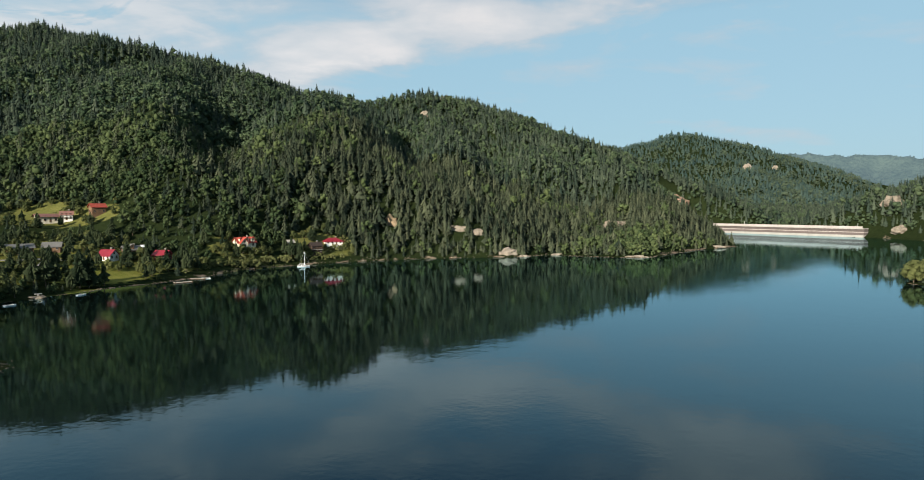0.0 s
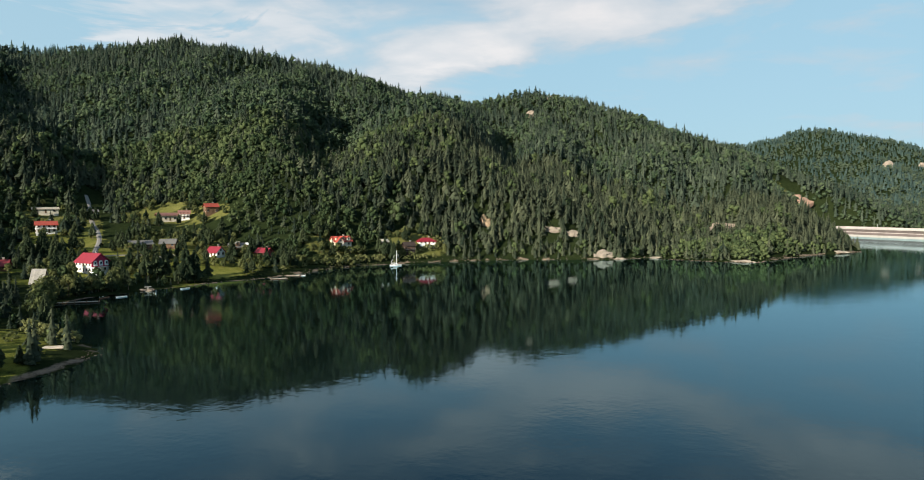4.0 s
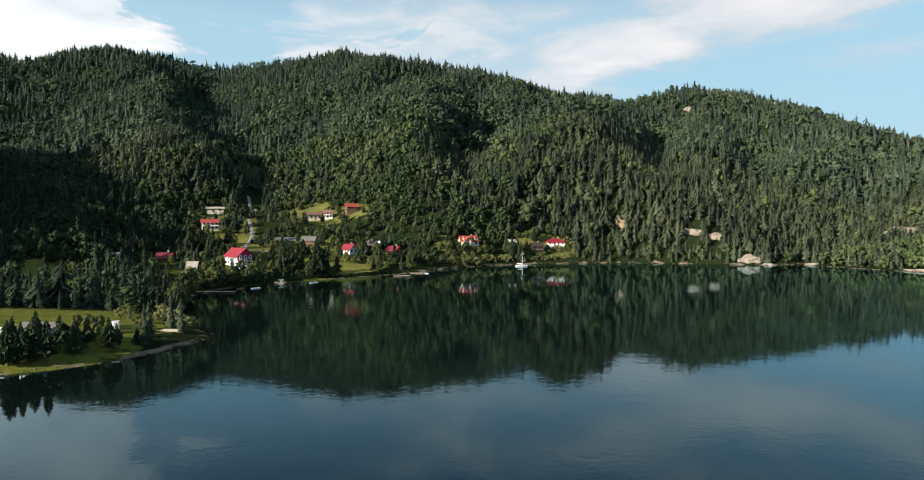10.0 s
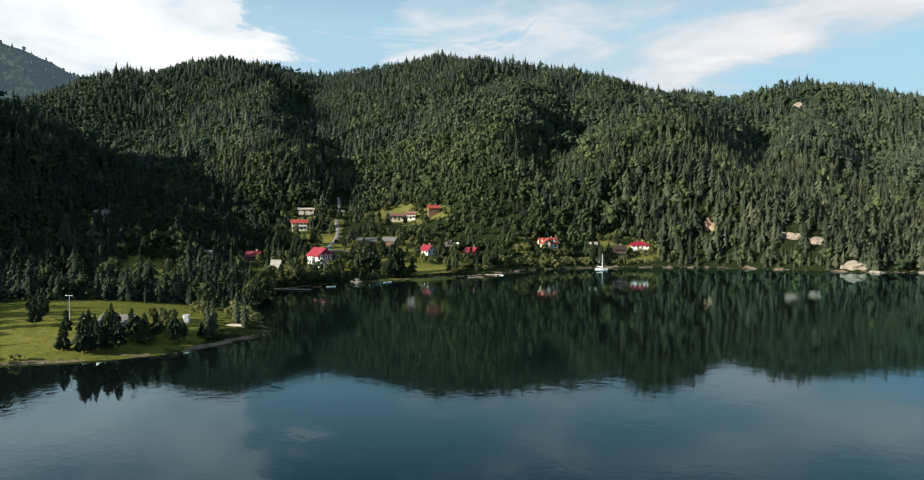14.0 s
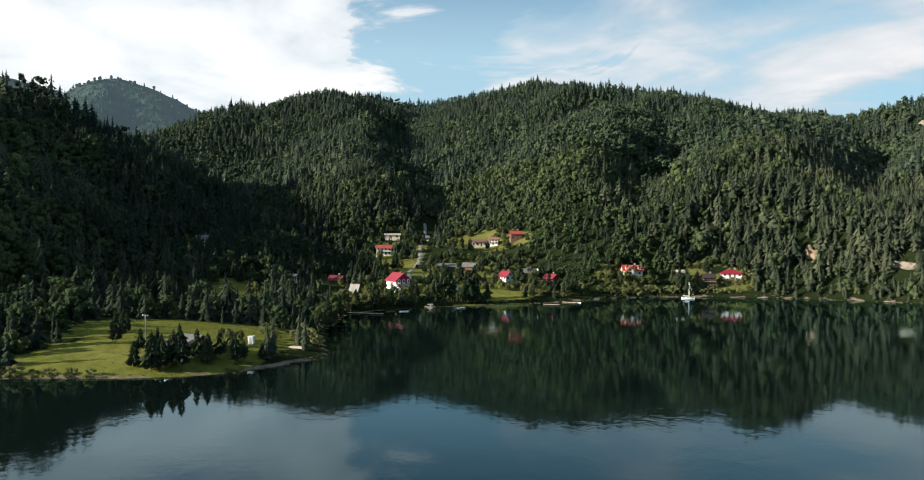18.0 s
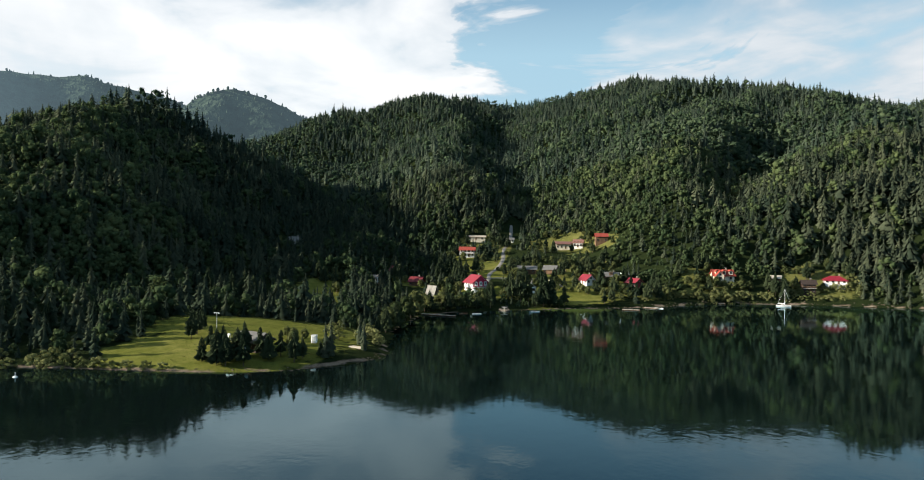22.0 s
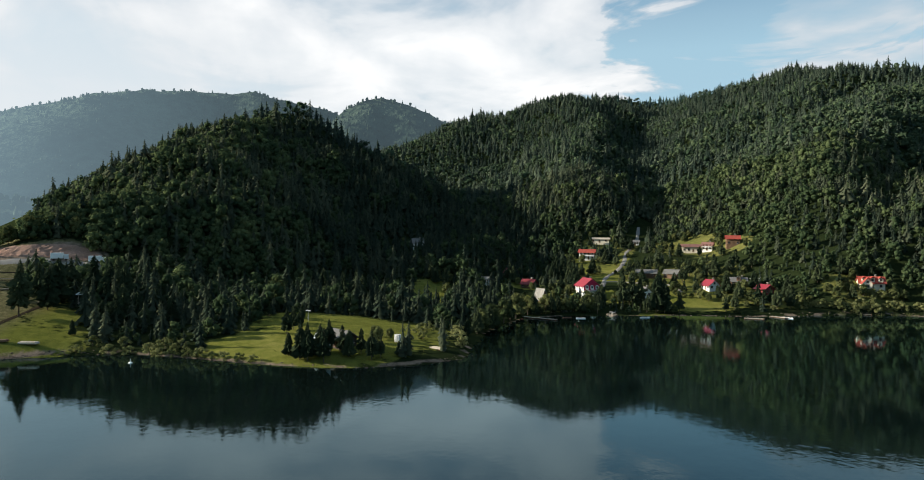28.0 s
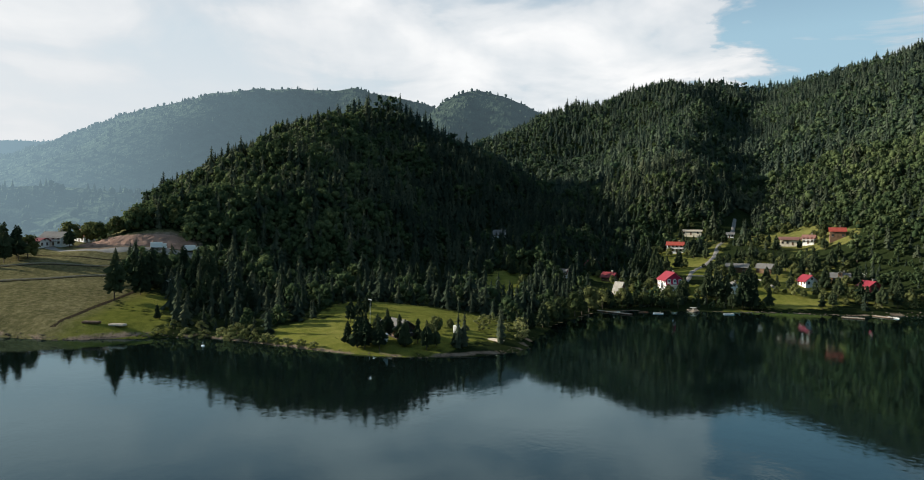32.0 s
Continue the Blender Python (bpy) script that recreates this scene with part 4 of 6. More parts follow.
dam = tagged(new("dam"), "long pale concrete dam with dark wet bands above the lake", "dam")
dam.matrix_world, DAM_LEN = along(394.5, 677.5, 278.5, 863.5)
part("dam_face", boxed(-14, DAM_LEN + 10, -9, 0, -3, 2.2), M_CONCRETE, dam)
part("wet_band", boxed(-14, DAM_LEN + 10, -9.3, -1.2, 2.2, 4.8), M_WET, dam, "dark wet concrete band")
part("ledge", boxed(-14, DAM_LEN + 10, -9.2, -0.4, 4.8, 5.5), M_PARAPET, dam, "thin pale ledge")
part("upper_face", boxed(-14, DAM_LEN + 10, -9.1, -1.4, 5.5, 8.3), M_WET, dam, "dark upper face")
part("crest_road", boxed(-14, DAM_LEN + 10, -9.6, 0.4, 8.3, 9.0), M_CONCRETE, dam)
for k in range(24):
    px = -13 + k * (DAM_LEN + 21) / 24
    part("parapet_panel", boxed(px, px + (DAM_LEN + 21) / 24 - 0.12, 0.0, 0.35, 9.0, 11.2), M_PARAPET, dam)
for px in (-8, DAM_LEN * 0.55, DAM_LEN - 6):
    part("crest_lamp", boxed(px - 0.15, px + 0.15, -0.7, -0.4, 9.0, 14.0), M_METAL, dam)


# ---------------------------------------------------------------- rocks
def rock(x, y, w, d, h, seed, label, lift=0.0, mat=None, name="rock_outcrop"):
    """A broken boulder face: a rough lump with flat facets."""
    rng = random.Random(seed)
    bm = bmesh.new()
    bmesh.ops.create_icosphere(bm, subdivisions=3, radius=1.0)
    for v in bm.verts:
        p = v.co.copy()
        n = noise.noise(p * 1.5 + Vector((seed, 0, 0))) * 0.55 + noise.noise(p * 4.3 + Vector((0, seed, 0))) * 0.26
        step = round(p.z * 3.0) / 3.0
        p.z = 0.55 * p.z + 0.45 * step
        p *= 1 + n + rng.uniform(-0.04, 0.04)
        v.co = Vector((p.x * w / 2, p.y * d / 2, p.z * h / 2))
    me = bpy.data.meshes.new(name)
    bm.to_mesh(me)
    bm.free()
    me.materials.append(mat or M_STONE)
    ob = tagged(new(name, me), label, "rock")
    ob.matrix_world = pose(x, y, height(x, y) + lift, 0, 0, rng.uniform(-20, 20))
    return ob


rock(-49, 450, 9, 6, 12, 1, "pale ochre rock face among the spruces", -2.5, M_OCHRE)
rock(-5, 457, 16, 6, 7, 2, "pale cream rock face above the shore trees", -1)
rock(9, 455, 14, 6, 5.5, 3, "pale rounded rock face above the shore trees", -1)
rock(30, 438, 13, 7, 6, 4, "whitish rock slide at the water's edge", -0.5)
rock(40, 436, 7, 4, 2.6, 5, "whitish boulders at the water's edge", 0)
rock(64, 449, 9, 4, 1.6, 6, "tan rocks along the shore", 0)
rock(112, 425.5, 12, 4, 1.8, 7, "tan rocks along the shore", 0)
rock(196, 512, 12, 5, 2.0, 8, "tan rocks on the wooded point", 0)
rock(128, 548, 26, 6, 7, 9, "pale rock cutting above the point", 2)
rock(268, 860, 40, 26, 26, 10, "brown quarried rock hump beside the dam", 6, M_SOIL)
rock(421, 640, 14, 9, 9, 11, "pale rock on the far bank", 2)
rock(446, 690, 20, 10, 12, 12, "pale quarried rock on the far bank", 4)
rock(-28, 1236, 26, 12, 20, 13, "pale crag on the wooded summit", 4)
rock(-60, 1090, 14, 8, 12, 14, "small pale crag in the forest", 6)
rock(880, 2060, 26, 16, 24, 15, "white rock scar on the far hill", 8)
rock(1010, 2150, 18, 12, 15, 16, "ochre rock scar on the far hill", 6)


def stones(name, line, count, spread, size, seed, label):
    """Loose stones along the water's edge, in one mesh."""
    rng = np.random.default_rng(seed)
    base = np.array([(1, 0, 0), (-1, 0, 0), (0, 1, 0), (0, -1, 0), (0, 0, 1), (0, 0, -1)], float)
    tri = np.array(((0, 2, 4), (2, 1, 4), (1, 3, 4), (3, 0, 4), (2, 0, 5), (1, 2, 5), (3, 1, 5), (0, 3, 5)))
    vs, fs = [], []
    p = np.array(line, float)
    for k in range(count):
        s = rng.random() * (len(p) - 1)
        i = int(s)
        x, y = p[i] + (p[i + 1] - p[i]) * (s - i) + rng.normal(0, spread, 2)
        r = size * rng.uniform(0.4, 1.5)
        v = base * r * rng.uniform(0.6, 1.3, (6, 1)) * np.array((1, 1, 0.6)) + (x, y, max(height(x, y), 0.0) + r * 0.15)
        fs.append(tri + 6 * k)
        vs.append(v)
    me = sheet(name, np.concatenate(vs).tolist(), np.concatenate(fs).tolist(), M_PEBBLE)
    return tagged(new(name, me), label, "stones", kind="stuff")


stones("shore_stones", [(-133, 66), (-117, 81), (-104, 94), (-96, 107), (-93, 120), (-94, 133), (-99, 142)], 170, 0.8, 0.2, 3, "pale stones along the muddy spit shore")
stones("shore_stones", [(-62, 406), (-17, 427), (36, 433), (58, 451), (80, 434), (103, 423), (119, 423), (150, 465), (175, 494), (222, 536)], 330, 1.2, 0.5, 4, "tan stones below the wooded shore")
stones("shore_stones", [(-151, 262), (-144, 280), (-132, 297), (-126, 320), (-117, 350), (-104, 373), (-62, 406)], 220, 1.0, 0.35, 5, "pale stones along the village shore")
stones("shore_stones", [(-158, 0), (-146, 18), (-146, 33), (-143, 54)], 130, 0.8, 0.3, 6, "brown stones below the meadow bank")


# ---------------------------------------------------------------- roads and tracks
def track(name, line, width, mat, label, lift=0.12):
    """A ribbon laid on the ground along a smoothed line."""
    p = np.array(line, float)
    for _ in range(2):
        q = np.empty((2 * len(p) - 2, 2))
        q[0::2], q[1::2] = 0.75 * p[:-1] + 0.25 * p[1:], 0.25 * p[:-1] + 0.75 * p[1:]
        p = np.vstack([p[:1], q, p[-1:]])
    fine = [p[0]]
    for a, b in zip(p, p[1:]):
        n = max(1, int(np.hypot(*(b - a)) / 2.0))
        fine += [a + (b - a) * (k + 1) / n for k in range(n)]
    p = np.array(fine)
    t = np.gradient(p, axis=0)
    t /= np.maximum(np.linalg.norm(t, axis=1), 1e-6)[:, None]
    side = np.stack([-t[:, 1], t[:, 0]], 1)
    vs, fs = [], []
    rng = np.random.default_rng(len(p))
    w = width / 2 * (1 + 0.12 * rng.standard_normal(len(p)))
    for k in range(len(p)):
        for u in (-1, -0.33, 0.33, 1):
            x, y = p[k] + side[k] * u * w[k]
            vs.append((x, y, height(x, y) + lift * (1 if abs(u) < 0.9 else -0.6)))
    for k in range(len(p) - 1):
        for c in range(3):
            fs.append((4 * k + c, 4 * k + 4 + c, 4 * k + 5 + c, 4 * k + 1 + c))
    ob = tagged(new(name, sheet(name, vs, fs, mat)), label, "road", kind="structure")
    return ob


track("road", [(-196, 268), (-210, 284), (-220, 293), (-232, 312), (-246, 330), (-262, 345), (-280, 366), (-296, 386), (-312, 402)], 3.2, M_ROAD, "pale gravel road climbing through the village", 0.2)
track("road", [(-213, 286), (-203, 300), (-190, 312), (-175, 305)], 2.0, M_ROAD, "pale gravel lane between gardens", 0.3)
track("road", [(-310, -32), (-285, -18), (-268, -6), (-262, 16), (-262, 38), (-258, 60)], 5.0, M_ROAD, "pale dirt road along the excavated bank", 0.15)
track("path", [(-204, -30), (-208, -14), (-210, -7), (-212, 1), (-217, 10), (-220, 20)], 1.5, M_EARTH, "dark terrace edge in the meadow", 0.16)
track("path", [(-206, -30), (-210.5, -14), (-212.5, -7), (-214.5, 1), (-219.5, 10), (-222, 20)], 1.6, M_LANE, "pale rutted track across the dry meadow", 0.2)
track("path", [(-230, -34), (-236, -17), (-240, -9), (-238, 3), (-237, 16), (-242, 28)], 1.7, M_EARTH, "dark terrace edge in the meadow", 0.16)
track("path", [(-233, -34), (-239, -17), (-243, -9), (-241, 3), (-240, 16), (-245, 28)], 1.5, M_LANE, "pale rutted track across the dry meadow", 0.2)
track("path", [(-262, -20), (-255, 0), (-251, 14), (-254, 30)], 1.4, M_EARTH, "dark terrace edge in the meadow", 0.16)
track("path", [(-153, 15), (-159, 18), (-173, 23), (-185, 28), (-196, 32)], 2.6, M_EARTH, "dark earth ditch across the meadow", 0.08)


def soil_slope(name, line, width, seed, label):
    """A dug slope: a rough sheet of clods and runnels that follows the hillside."""
    rng = np.random.default_rng(seed)
    p = np.array(line, float)
    vs, fs, rows = [], [], 34
    for i in range(rows + 1):
        f = i / rows * (len(p) - 1)
        a = min(int(f), len(p) - 2)
        c = p[a] + (p[a + 1] - p[a]) * (f - a)
        ends = math.sin(math.pi * min(1, max(0, i / rows))) ** 0.4
        for j in range(11):
            u = j / 10 - 0.5
            x, y = c[0] - u * width * (0.35 + 0.65 * ends) + rng.normal(0, 0.35), c[1] + rng.normal(0, 0.35)
            edge = -0.5 if i in (0, rows) or j in (0, 10) else 0.2 + 0.3 * abs(math.sin(i * 1.3 + j * 0.4)) * ends + rng.normal(0, 0.2)
            vs.append((x, y, height(x, y) + edge))
    for i in range(rows):
        for j in range(10):
            a = i * 11 + j
            fs.append((a, a + 11, a + 12, a + 1))
    return tagged(new(name, sheet(name, vs, fs, M_SOIL)), label, "bank", kind="structure")


soil_slope("soil_bank", [(-284, -4), (-275, 8), (-271, 22), (-270, 36), (-266, 50)], 13, 3, "bare pinkish soil bank dug into the hillside")

# ---------------------------------------------------------------- houses of the village
M_CRIMSON = surface("crimson cladding", (0.40, 0.018, 0.065), 0.55, vary=0.15, scale=0.6)


def arch_bay(parent, y0, z0, xw):
    """A white arched balcony bay on the +x gable."""
    bm = bmesh.new()
    pts = [(-0.95, 0.0), (0.95, 0.0), (0.95, 1.7)] + [(0.95 * math.cos(a), 1.7 + 0.95 * math.sin(a)) for a in [k * math.pi / 8 for k in range(1, 8)]] + [(-0.95, 1.7)]
    a = [bm.verts.new((xw, y0 + p, z0 + q)) for p, q in pts]
    b = [bm.verts.new((xw + 0.35, y0 + p, z0 + q)) for p, q in pts]
    bm.faces.new(b)
    bm.faces.new(a[::-1])
    for i in range(len(pts)):
        j = (i + 1) % len(pts)
        bm.faces.new((a[i], a[j], b[j], b[i]))
    bay = part("arched_bay", bm, M_WHITE, parent, "white arched balcony bay")
    part("pane", boxed(xw + 0.35, xw + 0.40, y0 - 0.5, y0 + 0.5, z0 + 0.75, z0 + 2.0), M_GLASS, bay)
    part("bay_railing", boxed(xw + 0.40, xw + 0.75, y0 - 0.9, y0 + 0.9, z0 - 0.1, z0 + 0.55), M_WHITE, bay)


GX0, GY0 = -196, 262
hotel = house(GX0, GY0, -16, 13, 10.4, 5.6, 4.2, M_RED, M_WHITE, "large white guesthouse with bright crimson roof and arched balconies", storeys=2, cols=5, over=0.9, attic=False, name="guesthouse", lift=0.2)
bm = bmesh.new()
tri_pts = [(-5.15, 2.9), (5.15, 2.9), (5.15, 5.6), (0.0, 9.65), (-5.15, 5.6)]
va = [bm.verts.new((6.5, p, q)) for p, q in tri_pts]
vb = [bm.verts.new((6.62, p, q)) for p, q in tri_pts]
bm.faces.new(vb)
bm.faces.new(va[::-1])
for i in range(5):
    bm.faces.new((va[i], va[(i + 1) % 5], vb[(i + 1) % 5], vb[i]))
part("gable_cladding", bm, M_CRIMSON, hotel, "crimson clad gable")
for k in (-1, 0, 1):
    arch_bay(hotel, k * 3.2, 3.5, 6.62)
for k in range(5):
    part("terrace_column", boxed(7.9, 8.2, -5.1 + k * 2.5, -4.8 + k * 2.5, -1.2, 2.6), M_WHITE, hotel)
part("terrace_roof", boxed(6.5, 8.6, -5.4, 5.4, 2.6, 2.85), M_WHITE, hotel)
hotel.matrix_world = hotel.matrix_world @ Matrix.Scale(0.82, 4)

house(-171, 320, -14, 6.7, 5.9, 2.5, 2.5, M_RED, M_WHITE, "white cottage with a red gable roof above a lawn", name="cottage")
house(-152, 336, -10, 6.7, 5.2, 2.9, 1.8, M_RED, M_MAROON, "red timber house on a white base", name="cottage", porch=True)
hc = house(-123, 374, 44, 10.5, 7.0, 3.0, 2.7, M_ORANGE, M_CREAM, "cream house with several steep red gables above the shore", dormers=3, name="villa")
g = gable_roof(6.8, 4.2, 2.5, 0.45, 0.15)
bmesh.ops.rotate(g, verts=g.verts, cent=(0, 0, 0), matrix=Matrix.Rotation(math.pi / 2, 3, "Z"))
bmesh.ops.translate(g, verts=g.verts, vec=(-2.6, -2.6, 2.9))
part("cross_gable_roof", g, M_ORANGE, hc)
w = gable_walls(6.6, 4.0, 2.9, 2.4)
bmesh.ops.rotate(w, verts=w.verts, cent=(0, 0, 0), matrix=Matrix.Rotation(math.pi / 2, 3, "Z"))
bmesh.ops.translate(w, verts=w.verts, vec=(-2.6, -2.6, 0))
wing = part("wing_wall", w, M_CREAM, hc)
window(wing, -2.6, 0.9, ("y", -5.9, -1), 1.5, 1.4)
window(wing, -2.6, 3.0, ("y", -5.9, -1), 1.0, 1.1)
house(-80.5, 411.5, 28, 10.4, 7.4, 2.1, 1.9, M_RED, M_WHITE, "white bungalow with a red hipped roof and columned porch", hip=3.7, name="bungalow", cols=4)
house(-272, 322, 46, 9.6, 6.7, 4.6, 1.8, M_ORANGE, M_WHITE, "white house with red roof and balconies on the slope", storeys=2, balcony=True, cols=4, name="villa")
house(-307, 361, 46, 13.3, 5.9, 2.5, 1.0, M_PALE_WOOD, M_CREAM, "long low building with a pale roof at the wood edge", chimney=False, name="barn")
house(-285, 374, 46, 5.2, 4.4, 2.5, 1.2, M_GREY, M_WHITE, "small white building beside the road", chimney=False)
house(-233, 372, 46, 10.4, 6.7, 3.4, 1.3, M_CLAY_OLD, M_CREAM, "unfinished house with a faded red tiled roof", storeys=1, cols=4, chimney=False, over=1.0)
house(-225, 378, 30, 6.0, 5.2, 3.4, 1.6, M_CLAY_OLD, M_WHITE, "white house with balcony and small gable", balcony=True, storeys=2, cols=3)
house(-209, 381, 46, 7.4, 5.9, 3.9, 1.8, M_ORANGE, M_WOOD, "brown timber house with a red roof at the wood edge", cols=3)
house(-209, 313, 42, 10.4, 5.9, 2.5, 1.6, M_GREY, M_WOOD, "old timber barn with a weathered grey roof", chimney=False, name="barn")
house(-199, 322, 20, 7.4, 5.2, 2.5, 1.9, M_GREY, M_WOOD, "low timber shed with a steep grey roof", chimney=False, name="shed")
house(-180, 285, -30, 5.2, 5.2, 2.7, 2.1, M_GREY, M_WHITE, "small white house with a dark gable among spruces", cols=2, name="cottage")
house(-169, 338, 40, 7.6, 5.6, 2.2, 1.8, M_GREY, M_WOOD, "timber house with a pale grey roof among trees", dormers=1)
house(-166, 347, 40, 3.7, 3.0, 2.5, 0.7, M_WHITE, M_WOOD, "small shed with a pale roof", chimney=False, cols=1, attic=False, name="shed")
house(-232, 251, 30, 6.7, 5.2, 2.5, 2.2, M_MAROON, M_WOOD, "dark timber cottage with a maroon roof", name="cottage")
house(-258, 256, 30, 5.9, 5.2, 2.5, 2.1, M_MAROON, M_DARK_WOOD, "dark timber cottage in the shade of spruces", name="cottage")
house(-238, 227, 30, 5.2, 4.4, 2.5, 1.3, M_GREY, M_WHITE, "small pale house in the shade", chimney=False)
house(-337, 232, 52, 7.4, 5.9, 4.6, 2.7, M_GREY, M_WHITE, "white gabled house in the dark wood", storeys=2, cols=3)
house(-102, 391, 40, 4.4, 3.7, 2.5, 1.2, M_PALE_WOOD, M_WOOD, "timber deck house on stilts among spruces", chimney=False, cols=2, name="boathouse", lift=2.0)
house(-88, 397, 36, 6.4, 5.4, 4.6, 1.7, M_DARK_WOOD, M_DARK_WOOD, "tall dark timber house by the water", storeys=2, cols=3, balcony=True)
for x, y in ((-104, 388), (-100, 387), (-99, 394), (-105, 394)):
    p = place("stilt", x, y, 0, "pale timber stilt under the deck house", "post", "stilts of the deck house")
    part("post", boxed(-0.18, 0.18, -0.18, 0.18, -0.8, 2.2, bevel=0.03), M_PALE_WOOD, p)

# the pale plank hut: a steep lean-to with its roof nearly to the ground
hut = place("a_frame_hut", -199, 236, 12, "pale A-frame hut with weathered plank roof", "hut")
part("wall", gable_walls(5.0, 5.0, 0.4, 5.6), M_WOOD, hut)
for k in range(11):
    for sg in (-1, 1):
        b = boxed(-2.9 + k * 0.53, -2.9 + k * 0.53 + 0.49, -0.06, 0.06, 0, 6.6)
        bmesh.ops.rotate(b, verts=b.verts, cent=(0, 0, 0), matrix=Matrix.Rotation(sg * 0.44, 3, "X"))
        bmesh.ops.translate(b, verts=b.verts, vec=(0, sg * 2.75, 0.15))
        part("roof_plank", b, M_SILVER, hut)
window(hut, 0.0, 1.2, ("x", 2.5, 1), 1.4, 1.4)
part("door", boxed(-2.58, -2.5, -0.5, 0.5, 0.0, 2.0), M_DARK_WOOD, hut)


def parasol(x, y, r, h, label):
    ob = place("garden_tent", x, y, 20, label, "tent")
    bm = bmesh.new()
    ring = [bm.verts.new((r * math.cos(k * math.pi / 4), r * math.sin(k * math.pi / 4), h * 0.55)) for k in range(8)]
    hem = [bm.verts.new((r * 1.02 * math.cos(k * math.pi / 4), r * 1.02 * math.sin(k * math.pi / 4), h * 0.47)) for k in range(8)]
    top = bm.verts.new((0, 0, h))
    for k in range(8):
        bm.faces.new((ring[k], ring[(k + 1) % 8], top))
        bm.faces.new((hem[k], hem[(k + 1) % 8], ring[(k + 1) % 8], ring[k]))
    part("canopy", bm, M_WHITE, ob)
    for k in range(0, 8, 2):
        cx, cy = r * 0.95 * math.cos(k * math.pi / 4), r * 0.95 * math.sin(k * math.pi / 4)
        part("pole", boxed(cx - 0.05, cx + 0.05, cy - 0.05, cy + 0.05, -0.3, h * 0.56), M_WOOD, ob)
    return ob


parasol(-184, 250, 3.4, 4.6, "white peaked garden tent beside the guesthouse")


# ---------------------------------------------------------------- landings and boats
def dock(ax, ay, bx, by, width, z, label, posts=True):
    """A plank landing from a to b: every plank and post a part."""
    ob = tagged(new("dock"), label, "dock", "landings on the lake")
    m, ln = along(ax, ay, bx, by)
    ob.matrix_world = Matrix.Translation((0, 0, z)) @ m
    n = max(4, int(ln / 0.45))
    me = None
    for k in range(n):
        if me is None:
            pl = part("plank", boxed(0, ln / n - 0.05, -width / 2, width / 2, 0.0, 0.09, bevel=0.01), M_PALE_WOOD, ob)
            me = pl.data
        else:
            pl = new("plank", me)
            pl.parent = ob
        pl.location = (k * ln / n, 0, 0.012 * math.sin(k * 2.3))
    for sg in (-1, 1):
        part("stringer", boxed(0, ln, sg * width * 0.4 - 0.08, sg * width * 0.4 + 0.08, -0.22, -0.01), M_WOOD, ob)
        for k in range(max(2, int(ln / 3)) if posts else 0):
            px = 0.3 + k * (ln - 0.6) / (max(2, int(ln / 3)) - 1)
            part("post", boxed(px - 0.1, px + 0.1, sg * width / 2 - 0.1, sg * width / 2 + 0.1, -1.8, 0.35), M_WOOD, ob)
    return ob


dock(-168, 206, -154, 213, 1.6, 0.35, "long grey plank landing in the bay")
dock(-127, 291, -121, 296, 2.6, 0.3, "pale plank landing by the village shore")
dock(-127, 308, -120, 309, 2.2, 0.3, "pale plank landing by the village shore")
dock(-118, 353, -112, 357, 1.6, 0.35, "pale plank landing below the villa")
dock(-64, 404, -59, 406, 2.0, 0.35, "pale plank landing below the bungalow")
dock(-8, 427, -5, 424, 2.0, 0.4, "small landing under the spruces")


def hull(length, beam, depth, sharp=1.0):
    """An open boat shell with thickness."""
    bm = bmesh.new()
    n, rows = 12, []
    for i in range(n + 1):
        u = i / n
        half = beam / 2 * (math.sin(math.pi * min(1, 0.18 + 0.82 * u * 0.98)) ** 0.6) * (1 if u < 0.97 else 0.05) * sharp
        if u > 0.6:
            half *= 1 - ((u - 0.6) / 0.4) ** 2 * 0.95
        sheer = depth * (1 + 0.25 * (u - 0.4) ** 2)
        x = (u - 0.5) * length
        rows.append([bm.verts.new((x, -half, sheer)), bm.verts.new((x, -half * 0.8, depth * 0.35)), bm.verts.new((x, 0, 0)), bm.verts.new((x, half * 0.8, depth * 0.35)), bm.verts.new((x, half, sheer)),
                     bm.verts.new((x, half * 0.86, sheer)), bm.verts.new((x, half * 0.66, depth * 0.42)), bm.verts.new((x, 0, depth * 0.14)), bm.verts.new((x, -half * 0.66, depth * 0.42)), bm.verts.new((x, -half * 0.86, sheer))])
    for a, b in zip(rows, rows[1:]):
        for k in range(10):
            bm.faces.new((a[k], a[(k + 1) % 10], b[(k + 1) % 10], b[k]))
    bm.faces.new(rows[0])
    bm.faces.new(rows[-1][::-1])
    bmesh.ops.recalc_face_normals(bm, faces=bm.faces)
    return bm


def rod(a, b, r, sides=6):
    """A round bar between two points."""
    bm = bmesh.new()
    a, b = Vector(a), Vector(b)
    m = Matrix.Translation((a + b) / 2) @ (b - a).to_track_quat("Z", "Y").to_matrix().to_4x4()
    bmesh.ops.create_cone(bm, cap_ends=True, segments=sides, radius1=r, radius2=r * 0.8, depth=(b - a).length, matrix=m)
    return bm


